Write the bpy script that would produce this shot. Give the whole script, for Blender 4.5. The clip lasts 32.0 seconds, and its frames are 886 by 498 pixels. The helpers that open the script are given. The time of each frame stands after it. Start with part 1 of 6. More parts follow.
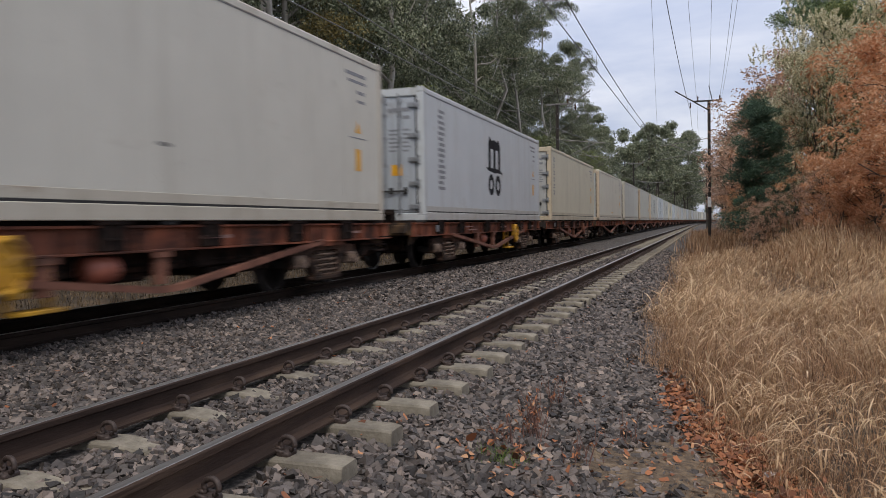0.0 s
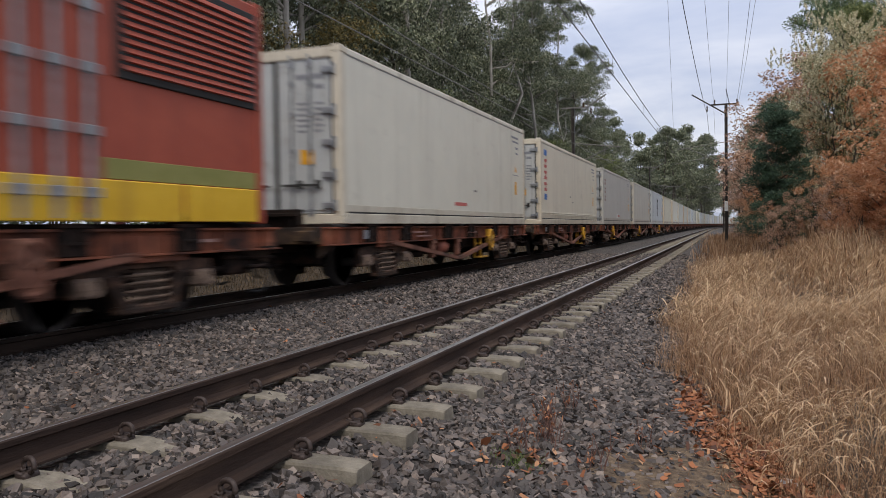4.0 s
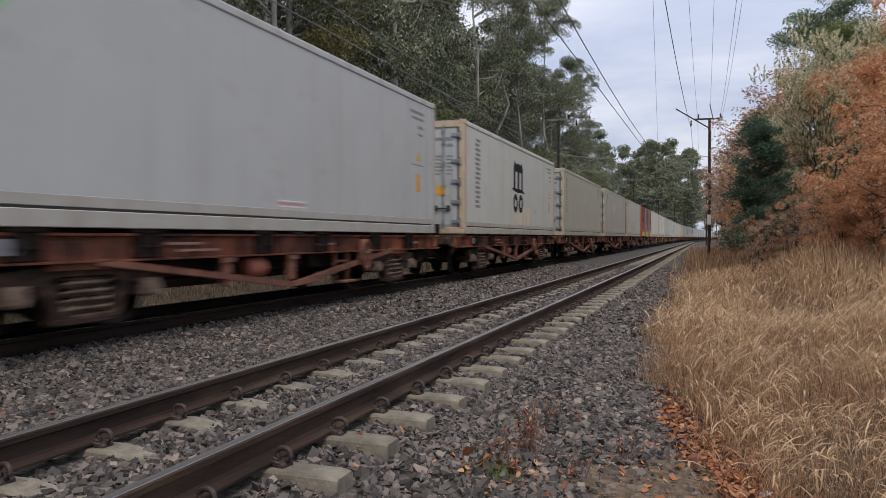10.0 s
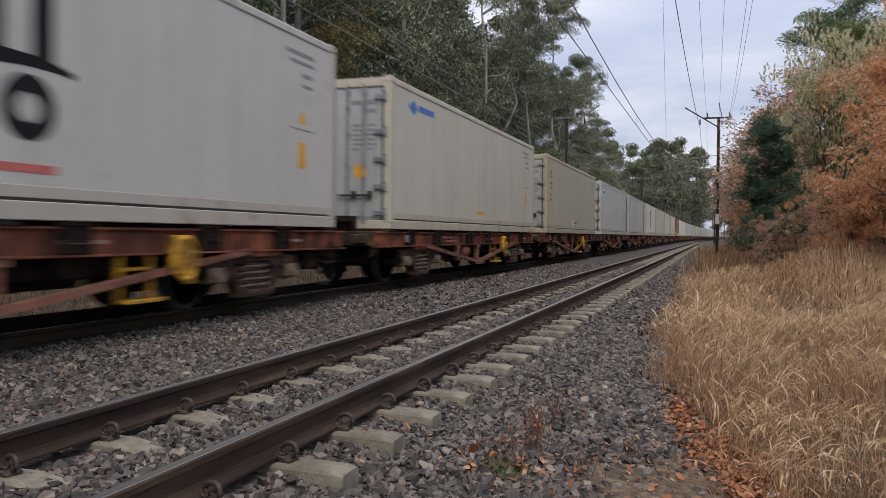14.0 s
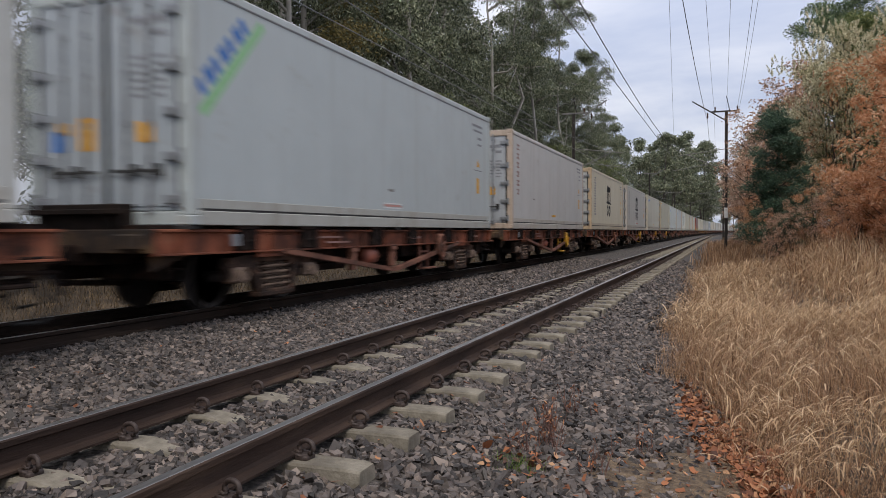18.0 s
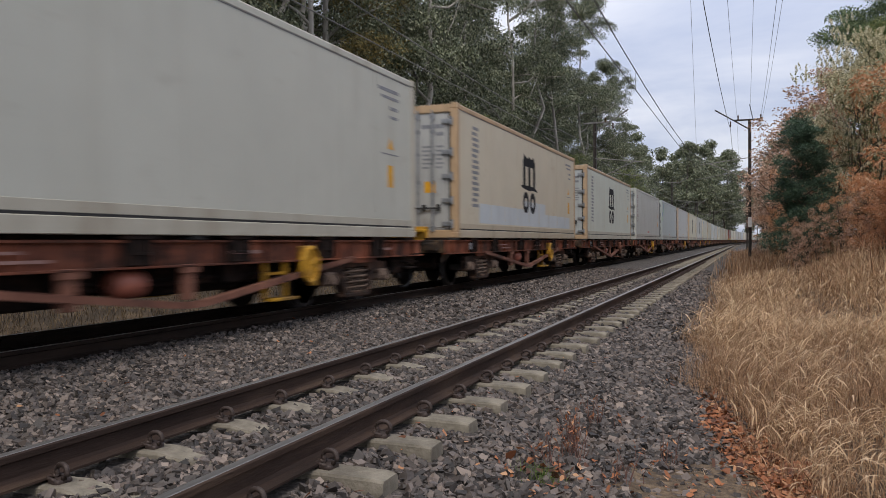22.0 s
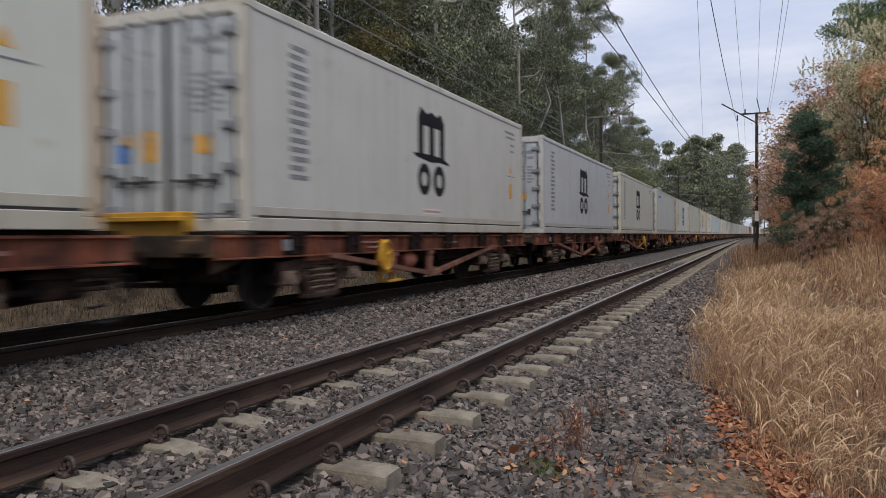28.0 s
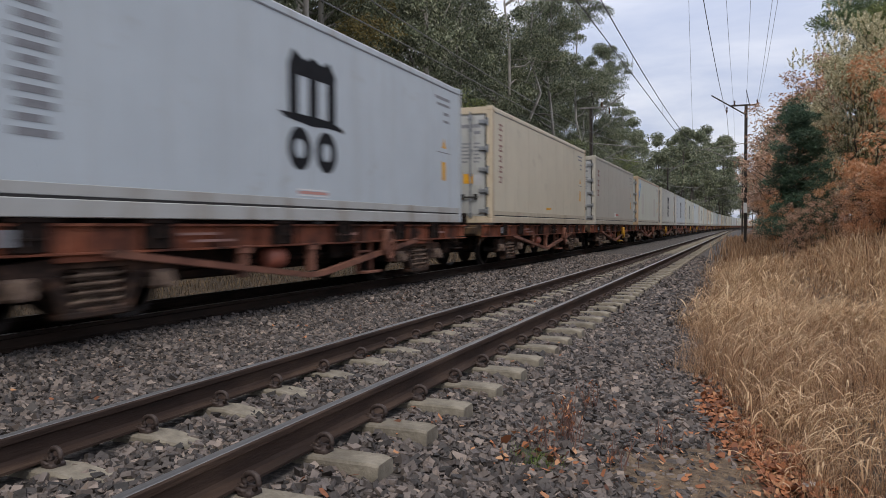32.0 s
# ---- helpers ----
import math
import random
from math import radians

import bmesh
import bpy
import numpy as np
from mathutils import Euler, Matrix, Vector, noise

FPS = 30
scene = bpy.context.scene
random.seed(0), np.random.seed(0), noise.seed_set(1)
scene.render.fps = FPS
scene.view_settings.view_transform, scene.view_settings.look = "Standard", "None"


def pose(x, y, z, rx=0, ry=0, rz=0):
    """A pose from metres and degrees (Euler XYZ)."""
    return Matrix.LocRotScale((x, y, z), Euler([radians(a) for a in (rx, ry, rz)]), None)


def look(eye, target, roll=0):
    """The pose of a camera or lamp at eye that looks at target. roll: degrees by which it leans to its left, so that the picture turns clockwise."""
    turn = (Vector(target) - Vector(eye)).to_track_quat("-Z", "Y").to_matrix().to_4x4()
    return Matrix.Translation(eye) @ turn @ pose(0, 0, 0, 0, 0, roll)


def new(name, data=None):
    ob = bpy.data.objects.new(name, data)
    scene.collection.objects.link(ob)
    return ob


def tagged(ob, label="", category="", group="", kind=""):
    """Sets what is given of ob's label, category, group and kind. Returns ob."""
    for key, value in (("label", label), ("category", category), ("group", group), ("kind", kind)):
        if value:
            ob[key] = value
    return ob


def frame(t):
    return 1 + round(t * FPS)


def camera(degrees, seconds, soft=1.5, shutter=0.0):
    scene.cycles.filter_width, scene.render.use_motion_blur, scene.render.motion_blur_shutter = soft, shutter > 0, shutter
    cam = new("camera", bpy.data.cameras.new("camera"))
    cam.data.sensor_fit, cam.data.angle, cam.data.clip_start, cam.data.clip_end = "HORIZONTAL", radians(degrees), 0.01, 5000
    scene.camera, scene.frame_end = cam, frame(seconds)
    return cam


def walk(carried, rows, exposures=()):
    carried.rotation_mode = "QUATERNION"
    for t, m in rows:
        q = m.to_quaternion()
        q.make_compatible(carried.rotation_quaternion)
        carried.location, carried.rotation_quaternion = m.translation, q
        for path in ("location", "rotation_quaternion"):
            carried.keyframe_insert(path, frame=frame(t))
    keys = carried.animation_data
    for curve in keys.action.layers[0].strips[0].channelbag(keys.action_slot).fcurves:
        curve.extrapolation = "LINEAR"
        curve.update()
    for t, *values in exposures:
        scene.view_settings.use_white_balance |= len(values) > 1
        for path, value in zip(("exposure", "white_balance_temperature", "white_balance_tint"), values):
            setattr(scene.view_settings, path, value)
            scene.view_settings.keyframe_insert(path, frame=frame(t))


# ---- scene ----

# ---- camera ----
cam = camera(59.56, 32.0, soft=0.75, shutter=0.5)


def aim(x, y, z, yaw, pitch, roll):
    """A camera pose: yaw to the left of the track, pitch up and roll, in degrees."""
    a, b = radians(yaw), radians(pitch)
    way = Vector((-math.sin(a) * math.cos(b), math.cos(a) * math.cos(b), math.sin(b)))
    eye = Vector((x, y, z))
    return look(eye, eye + way, roll)


walk(cam, [(t, aim(*p)) for t, *p in (
    (0, 2.787, 0.016, 0.988, 18.79, -1.84, -0.93),
    (0.5, 2.785, 0.014, 0.990, 18.98, -1.93, -0.80),
    (1, 2.783, 0.014, 0.992, 19.18, -1.90, -0.69),
    (1.5, 2.781, 0.018, 0.991, 19.34, -1.87, -0.78),
    (2, 2.784, 0.015, 0.991, 19.37, -1.81, -0.73),
    (2.5, 2.787, 0.007, 0.995, 19.33, -1.83, -0.69),
    (3, 2.789, 0.001, 0.996, 19.48, -1.76, -0.70),
    (3.5, 2.791, 0.000, 0.995, 19.69, -1.67, -0.75),
    (5.5, 2.788, 0.017, 0.986, 20.26, -1.24, -0.80),
    (6, 2.787, 0.017, 0.987, 20.21, -1.18, -0.78),
    (6.5, 2.785, 0.015, 0.988, 20.01, -1.19, -0.66),
    (7, 2.783, 0.015, 0.989, 19.78, -1.14, -0.52),
    (7.5, 2.783, 0.018, 0.988, 19.49, -0.93, -0.37),
    (8, 2.783, 0.020, 0.987, 19.28, -0.76, -0.22),
    (8.5, 2.785, 0.016, 0.988, 19.00, -0.70, -0.09),
    (9, 2.788, 0.007, 0.990, 18.70, -0.76, 0.02),
    (9.5, 2.791, 0.001, 0.991, 18.66, -0.88, 0.02),
    (10, 2.790, 0.000, 0.992, 18.73, -0.88, 0.06),
    (10.5, 2.785, 0.002, 0.992, 18.86, -0.90, 0.09),
    (11, 2.781, 0.004, 0.990, 19.00, -0.96, 0.11),
    (11.5, 2.778, 0.008, 0.989, 19.19, -0.99, 0.11),
    (12, 2.776, 0.012, 0.988, 19.30, -0.99, 0.07),
    (12.5, 2.775, 0.016, 0.987, 19.28, -0.92, 0.20),
    (13, 2.777, 0.017, 0.985, 19.31, -0.92, 0.33),
    (13.5, 2.780, 0.015, 0.984, 19.35, -0.96, 0.50),
    (14, 2.782, 0.011, 0.986, 19.24, -1.08, 0.52),
    (14.5, 2.783, 0.007, 0.988, 19.08, -1.25, 0.45),
    (16.5, 2.762, -0.006, 0.989, 19.31, -1.41, 0.22),
    (17, 2.765, -0.010, 0.988, 19.44, -1.33, 0.04),
    (17.5, 2.769, -0.018, 0.989, 19.63, -1.33, -0.07),
    (18, 2.772, -0.028, 0.990, 19.83, -1.27, -0.22),
    (18.5, 2.772, -0.034, 0.990, 20.06, -1.20, -0.38),
    (19, 2.769, -0.034, 0.990, 20.32, -1.10, -0.40),
    (19.5, 2.766, -0.034, 0.992, 20.57, -1.02, -0.35),
    (20, 2.765, -0.037, 0.994, 20.74, -0.96, -0.33),
    (20.5, 2.764, -0.040, 0.994, 20.91, -0.84, -0.28),
    (21, 2.766, -0.043, 0.992, 21.12, -0.73, -0.28),
    (21.5, 2.768, -0.044, 0.991, 21.26, -0.59, -0.32),
    (22, 2.768, -0.043, 0.990, 21.38, -0.52, -0.34),
    (22.5, 2.767, -0.042, 0.991, 21.48, -0.50, -0.37),
    (23, 2.767, -0.042, 0.993, 21.50, -0.50, -0.37),
    (23.5, 2.767, -0.044, 0.995, 21.50, -0.45, -0.34),
    (24, 2.767, -0.051, 0.997, 21.50, -0.51, -0.32),
    (24.5, 2.767, -0.054, 0.997, 21.46, -0.52, -0.39),
    (25, 2.765, -0.051, 0.997, 21.58, -0.44, -0.39),
    (25.5, 2.764, -0.046, 0.996, 21.79, -0.41, -0.47),
    (27.5, 2.788, -0.051, 0.996, 21.82, -0.80, -0.39),
    (28, 2.790, -0.053, 0.996, 21.84, -0.93, -0.41),
    (28.5, 2.792, -0.054, 0.994, 21.88, -0.94, -0.48),
    (29, 2.792, -0.050, 0.992, 21.84, -1.10, -0.55),
    (29.5, 2.788, -0.041, 0.988, 21.83, -1.10, -0.51),
    (30, 2.781, -0.035, 0.986, 21.65, -1.09, -0.49),
    (30.5, 2.775, -0.037, 0.988, 21.41, -1.24, -0.41),
    (31, 2.770, -0.038, 0.989, 21.24, -1.40, -0.42),
    (31.5, 2.762, -0.031, 0.987, 21.13, -1.58, -0.40),
    (32, 2.757, -0.017, 0.983, 21.06, -1.63, -0.20),
)], exposures=((0, 0.22), (4, 0.22), (5.4, 0.36), (6.2, 0.36), (7.2, 0.22), (32, 0.22)))

# ---- sky and light ----
def node(tree, kind, **values):
    n = tree.nodes.new(kind)
    for key, v in values.items():
        if key in n.inputs:
            n.inputs[key].default_value = v
    return n


world = bpy.data.worlds.new("overcast_sky")
scene.world = world
world.use_nodes = True
wt = world.node_tree
wt.nodes.clear()
w_out = wt.nodes.new("ShaderNodeOutputWorld")
w_bg = wt.nodes.new("ShaderNodeBackground")
w_sky = wt.nodes.new("ShaderNodeTexSky")
w_sky.sky_type, w_sky.sun_disc = "NISHITA", False
w_sky.sun_elevation, w_sky.sun_rotation = radians(57), radians(163)
w_dim = node(wt, "ShaderNodeVectorMath")
w_dim.operation = "SCALE"
w_dim.inputs["Scale"].default_value = 0.10
w_co = wt.nodes.new("ShaderNodeTexCoord")
w_sep = wt.nodes.new("ShaderNodeSeparateXYZ")
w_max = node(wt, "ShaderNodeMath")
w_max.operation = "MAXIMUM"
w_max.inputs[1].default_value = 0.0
w_add = node(wt, "ShaderNodeMath")
w_add.inputs[1].default_value = 0.12
w_div = node(wt, "ShaderNodeVectorMath")
w_div.operation = "DIVIDE"
w_cmb = wt.nodes.new("ShaderNodeCombineXYZ")
w_n = node(wt, "ShaderNodeTexNoise", Scale=1.1, Detail=6.0, Roughness=0.55, Distortion=0.4)
w_ramp = wt.nodes.new("ShaderNodeValToRGB")
w_ramp.color_ramp.elements[0].position, w_ramp.color_ramp.elements[0].color = 0.34, (0.53, 0.59, 0.77, 1)
w_ramp.color_ramp.elements[1].position, w_ramp.color_ramp.elements[1].color = 0.66, (0.84, 0.86, 0.96, 1)
w_mix = wt.nodes.new("ShaderNodeMix")
w_mix.data_type = "RGBA"
w_mix.inputs["Factor"].default_value = 0.9
wl = wt.links.new
wl(w_co.outputs["Generated"], w_sep.inputs[0])
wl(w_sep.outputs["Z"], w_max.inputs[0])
wl(w_max.outputs[0], w_add.inputs[0])
for axis in "XYZ":
    wl(w_add.outputs[0], w_cmb.inputs[axis])
wl(w_co.outputs["Generated"], w_div.inputs[0])
wl(w_cmb.outputs[0], w_div.inputs[1])
wl(w_div.outputs[0], w_n.inputs["Vector"])
wl(w_n.outputs["Fac"], w_ramp.inputs["Fac"])
wl(w_sky.outputs[0], w_dim.inputs[0])
wl(w_dim.outputs[0], w_mix.inputs["A"])
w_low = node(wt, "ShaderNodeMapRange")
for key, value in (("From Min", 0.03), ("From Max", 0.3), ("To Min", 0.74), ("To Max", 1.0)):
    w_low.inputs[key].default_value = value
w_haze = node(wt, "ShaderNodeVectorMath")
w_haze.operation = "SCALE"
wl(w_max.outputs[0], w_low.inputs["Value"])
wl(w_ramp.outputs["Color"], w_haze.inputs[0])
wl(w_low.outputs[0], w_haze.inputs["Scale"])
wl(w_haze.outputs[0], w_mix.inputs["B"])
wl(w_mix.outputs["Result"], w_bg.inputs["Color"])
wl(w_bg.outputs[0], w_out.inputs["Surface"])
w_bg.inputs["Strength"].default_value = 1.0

sun = new("sun", bpy.data.lights.new("sun", "SUN"))
sun.data.energy, sun.data.angle, sun.data.color = 1.7, radians(30), (1.0, 0.92, 0.81)
sun.matrix_world = look((2.5, -8, 13), (0, 0, 0))



# ---- materials ----
def ramp(tree, stops):
    n = tree.nodes.new("ShaderNodeValToRGB")
    els = n.color_ramp.elements
    while len(els) < len(stops):
        els.new(0.5)
    for e, (p, c) in zip(els, stops):
        e.position, e.color = p, (*c, 1)
    return n


def material(name, stops, rough=0.7, metal=0.0, scale=6.0, bump=0.2, bump_scale=40.0, by="noise", tint=False,
             streaks=None, stain=None, translucent=0.0, stretch=None, spec=0.5):
    """A worn surface. stops: colours over a noise, each object's random or each island's random. tint: times the object's
    colour. streaks: colour, amount of run-down marks. stain: colour, threshold of blotches with their own shape."""
    m = bpy.data.materials.new(name)
    m.use_nodes = True
    t = m.node_tree
    t.nodes.clear()
    link = t.links.new
    out = t.nodes.new("ShaderNodeOutputMaterial")
    b = node(t, "ShaderNodeBsdfPrincipled", Roughness=rough, Metallic=metal)
    b.inputs["Specular IOR Level"].default_value = spec
    co = t.nodes.new("ShaderNodeTexCoord")
    src = co.outputs["Object"]
    if stretch:
        mp = t.nodes.new("ShaderNodeMapping")
        mp.inputs["Scale"].default_value = stretch
        link(src, mp.inputs["Vector"])
        src = mp.outputs[0]
    big = node(t, "ShaderNodeTexNoise", Scale=scale, Detail=5.0, Roughness=0.6)
    fine = node(t, "ShaderNodeTexNoise", Scale=bump_scale, Detail=3.0)
    link(src, big.inputs["Vector"])
    link(src, fine.inputs["Vector"])
    fac = big.outputs["Fac"]
    if by == "island":
        fac = t.nodes.new("ShaderNodeNewGeometry").outputs["Random Per Island"]
    if by == "object":
        fac = t.nodes.new("ShaderNodeObjectInfo").outputs["Random"]
    r = ramp(t, stops)
    link(fac, r.inputs["Fac"])
    colour = r.outputs["Color"]

    def mixed(a, bcol, factor, mode="MIX"):
        n = t.nodes.new("ShaderNodeMix")
        n.data_type, n.blend_type = "RGBA", mode
        for sock, v in ((n.inputs["A"], a), (n.inputs["B"], bcol), (n.inputs["Factor"], factor)):
            if hasattr(v, "node"):
                link(v, sock)
            else:
                sock.default_value = v
        return n.outputs["Result"]

    if tint:
        colour = mixed(colour, t.nodes.new("ShaderNodeObjectInfo").outputs["Color"], 1.0, "MULTIPLY")
    rnd = None
    if streaks or stain:
        info = t.nodes.new("ShaderNodeObjectInfo")
        off = node(t, "ShaderNodeVectorMath")
        off.operation = "SCALE"
        off.inputs[0].default_value = (37.0, 53.0, 71.0)
        link(info.outputs["Random"], off.inputs["Scale"])
        rnd = node(t, "ShaderNodeVectorMath")
        link(co.outputs["Object"], rnd.inputs[0])
        link(off.outputs[0], rnd.inputs[1])
    for what, sc in ((streaks, (5.0, 1.6, 0.10)), (stain, (0.9, 0.55, 1.1))):
        if what:
            mp = t.nodes.new("ShaderNodeMapping")
            mp.inputs["Scale"].default_value = sc
            link(rnd.outputs[0], mp.inputs["Vector"])
            n = node(t, "ShaderNodeTexNoise", Scale=1.6, Detail=7.0, Roughness=0.68)
            link(mp.outputs[0], n.inputs["Vector"])
            rr = ramp(t, [(what[1], (0, 0, 0)), (min(what[1] + what[2], 1.0), (what[3],) * 3)])
            link(n.outputs["Fac"], rr.inputs["Fac"])
            colour = mixed(colour, (*what[0], 1), rr.outputs["Color"])
    link(colour, b.inputs["Base Color"])
    if bump:
        bp = node(t, "ShaderNodeBump", Strength=bump, Distance=0.02)
        link(fine.outputs["Fac"], bp.inputs["Height"])
        link(bp.outputs[0], b.inputs["Normal"])
    surface = b.outputs[0]
    if translucent:
        tr = t.nodes.new("ShaderNodeBsdfTranslucent")
        link(colour, tr.inputs["Color"])
        ms = t.nodes.new("ShaderNodeMixShader")
        ms.inputs[0].default_value = translucent
        link(surface, ms.inputs[1])
        link(tr.outputs[0], ms.inputs[2])
        surface = ms.outputs[0]
    link(surface, out.inputs["Surface"])
    return m


STONE = material("ballast_stone", [(0.0, (0.016, 0.013, 0.011)), (0.35, (0.060, 0.049, 0.043)), (0.7, (0.122, 0.100, 0.088)), (0.94, (0.185, 0.146, 0.122)), (1.0, (0.28, 0.22, 0.18))], 0.6, by="island", bump=0.3, bump_scale=60)
# Stones beside the train: brake dust plus its shade, mixed into the colour.
DUSTSHADE = material("dust_and_shade_ballast_stone", [(0.0, (0.010, 0.0085, 0.008)), (0.4, (0.042, 0.035, 0.031)), (0.8, (0.085, 0.07, 0.062)), (1.0, (0.17, 0.135, 0.115))], 0.7, by="island", bump=0.3, bump_scale=60)
# Darker than the stones: shade in the gaps between them is in this colour.
BED = material("ballast_bed", [(0.3, (0.015, 0.0125, 0.011)), (0.5, (0.055, 0.047, 0.042)), (0.68, (0.155, 0.132, 0.119))], 0.95, scale=28, bump=1.0, bump_scale=22)
# Ballast black with oil plus the train's shade, put into the colour.
OILSHADE = material("oil_and_shade_ballast", [(0.3, (0.005, 0.0045, 0.004)), (0.5, (0.010, 0.009, 0.008)), (0.7, (0.022, 0.018, 0.016))], 0.95, scale=26, bump=1.0, bump_scale=22, spec=0.1)
SOIL = material("dry_soil", [(0.3, (0.028, 0.019, 0.012)), (0.5, (0.055, 0.039, 0.025)), (0.7, (0.12, 0.083, 0.05))], 0.95, scale=1.3, bump=0.6, bump_scale=14)
EARTH = material("worn_brown_earth", [(0.3, (0.05, 0.034, 0.022)), (0.5, (0.12, 0.082, 0.05)), (0.7, (0.22, 0.155, 0.095))], 0.95, scale=16, bump=1.0, bump_scale=45)
TANK = material("red_tank_paint", [(0.3, (0.2, 0.055, 0.034)), (0.7, (0.36, 0.12, 0.075))], 0.55, scale=5, bump=0.05, stain=((0.05, 0.03, 0.02), 0.55, 0.15, 0.7))
CONCRETE = material("sleeper_concrete", [(0.3, (0.135, 0.117, 0.088)), (0.5, (0.205, 0.178, 0.135)), (0.7, (0.29, 0.256, 0.2))], 0.9, scale=9, bump=0.35, bump_scale=70, stain=((0.09, 0.075, 0.056), 0.52, 0.2, 0.75))
RAIL = material("rusty_rail", [(0.3, (0.022, 0.014, 0.011)), (0.5, (0.045, 0.028, 0.021)), (0.72, (0.085, 0.055, 0.038))], 0.75, 0.0, scale=7, bump=0.25, bump_scale=90, stretch=(1, 0.15, 1), spec=0.2)
# Far rails: the train's shade is in this colour; also colours the end platforms.
DARKSTEEL = material("near_black_steel", [(0.3, (0.008, 0.006, 0.005)), (0.7, (0.034, 0.022, 0.016))], 0.75, 0.0, scale=7, bump=0.2, bump_scale=60, stretch=(1, 0.15, 1), spec=0.15)
RAILTOP = material("polished_rail_head", [(0.3, (0.26, 0.24, 0.225)), (0.7, (0.42, 0.40, 0.38))], 0.42, 1.0, scale=3, bump=0.05, stretch=(8, 0.2, 1))
CLIP = material("rusty_spring_steel", [(0.3, (0.03, 0.021, 0.018)), (0.7, (0.085, 0.058, 0.048))], 0.6, 0.3, scale=40, bump=0.2)
PAINT = material("container_paint", [(0.25, (0.9, 0.9, 0.9)), (0.75, (1, 1, 1))], 0.5, scale=1.3, bump=0.03, bump_scale=9, tint=True,
                 streaks=((0.27, 0.24, 0.18), 0.52, 0.3, 0.4), stain=((0.30, 0.27, 0.21), 0.6, 0.16, 0.45))
RUSTPAINT = material("rust_streaked_container_paint", [(0.25, (0.9, 0.9, 0.9)), (0.75, (1, 1, 1))], 0.55, scale=1.3, bump=0.04, bump_scale=9, tint=True,
                     streaks=((0.50, 0.40, 0.25), 0.52, 0.22, 0.45), stain=((0.40, 0.27, 0.13), 0.63, 0.12, 0.5))
TRIM = material("container_frame_paint", [(0.25, (0.86, 0.85, 0.83)), (0.75, (1, 1, 1))], 0.55, scale=4, bump=0.05, tint=True,
                streaks=((0.22, 0.16, 0.10), 0.52, 0.22, 0.7), stain=((0.20, 0.11, 0.05), 0.63, 0.08, 0.6))
DOOR = material("door_paint", [(0.25, (0.84, 0.86, 0.9)), (0.75, (1, 1, 1))], 0.5, scale=2, bump=0.03, tint=True, streaks=((0.16, 0.15, 0.14), 0.50, 0.25, 0.6), stain=((0.17, 0.13, 0.09), 0.57, 0.15, 0.5))
GALV = material("galvanised_steel", [(0.3, (0.20, 0.21, 0.22)), (0.7, (0.36, 0.37, 0.38))], 0.5, 0.55, scale=12, bump=0.1)
BLACK = material("black_rubber", [(0.3, (0.012, 0.012, 0.012)), (0.7, (0.035, 0.034, 0.033))], 0.8, scale=10)
INK = material("black_vinyl", [(0.3, (0.007, 0.0075, 0.010)), (0.7, (0.016, 0.017, 0.02))], 0.7, scale=5, bump=0, spec=0.15)
GREYINK = material("faded_grey_vinyl", [(0.3, (0.16, 0.165, 0.18)), (0.7, (0.27, 0.275, 0.29))], 0.6, scale=20, bump=0)
BROWNINK = material("faded_brown_vinyl", [(0.3, (0.20, 0.10, 0.085)), (0.7, (0.33, 0.2, 0.17))], 0.6, scale=14, bump=0)
REDINK = material("red_vinyl", [(0.3, (0.42, 0.07, 0.06)), (0.7, (0.56, 0.17, 0.14))], 0.55, scale=16, bump=0)
BLUEINK = material("blue_vinyl", [(0.3, (0.03, 0.13, 0.42)), (0.7, (0.06, 0.2, 0.5))], 0.5, scale=10, bump=0)
CYANINK = material("light_blue_vinyl", [(0.3, (0.06, 0.3, 0.62)), (0.7, (0.1, 0.37, 0.7))], 0.5, scale=10, bump=0)
GREENINK = material("green_vinyl", [(0.3, (0.22, 0.5, 0.2)), (0.7, (0.3, 0.6, 0.28))], 0.5, scale=10, bump=0)
WHITEINK = material("white_vinyl", [(0.3, (0.7, 0.7, 0.69)), (0.7, (0.8, 0.8, 0.79))], 0.5, scale=10, bump=0)
PATCH = material("repair_patch_paint", [(0.3, (0.62, 0.58, 0.48)), (0.7, (0.7, 0.66, 0.56))], 0.6, scale=5, bump=0.05)
GREYPATCH = material("grey_repair_paint", [(0.3, (0.40, 0.40, 0.41)), (0.7, (0.47, 0.47, 0.48))], 0.6, scale=5, bump=0.05)
PALEPATCH = material("pale_repainted_band", [(0.3, (0.52, 0.50, 0.45)), (0.7, (0.6, 0.58, 0.53))], 0.6, scale=3, bump=0.05, streaks=((0.3, 0.22, 0.14), 0.5, 0.3, 0.5))
BEIGEPATCH = material("beige_repainted_area", [(0.3, (0.50, 0.44, 0.335)), (0.7, (0.57, 0.51, 0.40))], 0.6, scale=3, bump=0.05, streaks=((0.34, 0.24, 0.15), 0.52, 0.3, 0.4))
RUSTPATCH = material("rust_streaked_patch_paint", [(0.3, (0.66, 0.58, 0.44)), (0.7, (0.76, 0.70, 0.57))], 0.6, scale=3, bump=0.05, streaks=((0.55, 0.30, 0.11), 0.47, 0.25, 0.6))
BLUEPATCH = material("blue_grey_repainted_area", [(0.3, (0.50, 0.545, 0.565)), (0.7, (0.565, 0.605, 0.62))], 0.55, scale=2, bump=0.04, streaks=((0.36, 0.36, 0.34), 0.53, 0.3, 0.4))
FADEDRED = material("faded_red_vinyl", [(0.3, (0.50, 0.24, 0.20)), (0.7, (0.58, 0.33, 0.29))], 0.6, scale=14, bump=0)
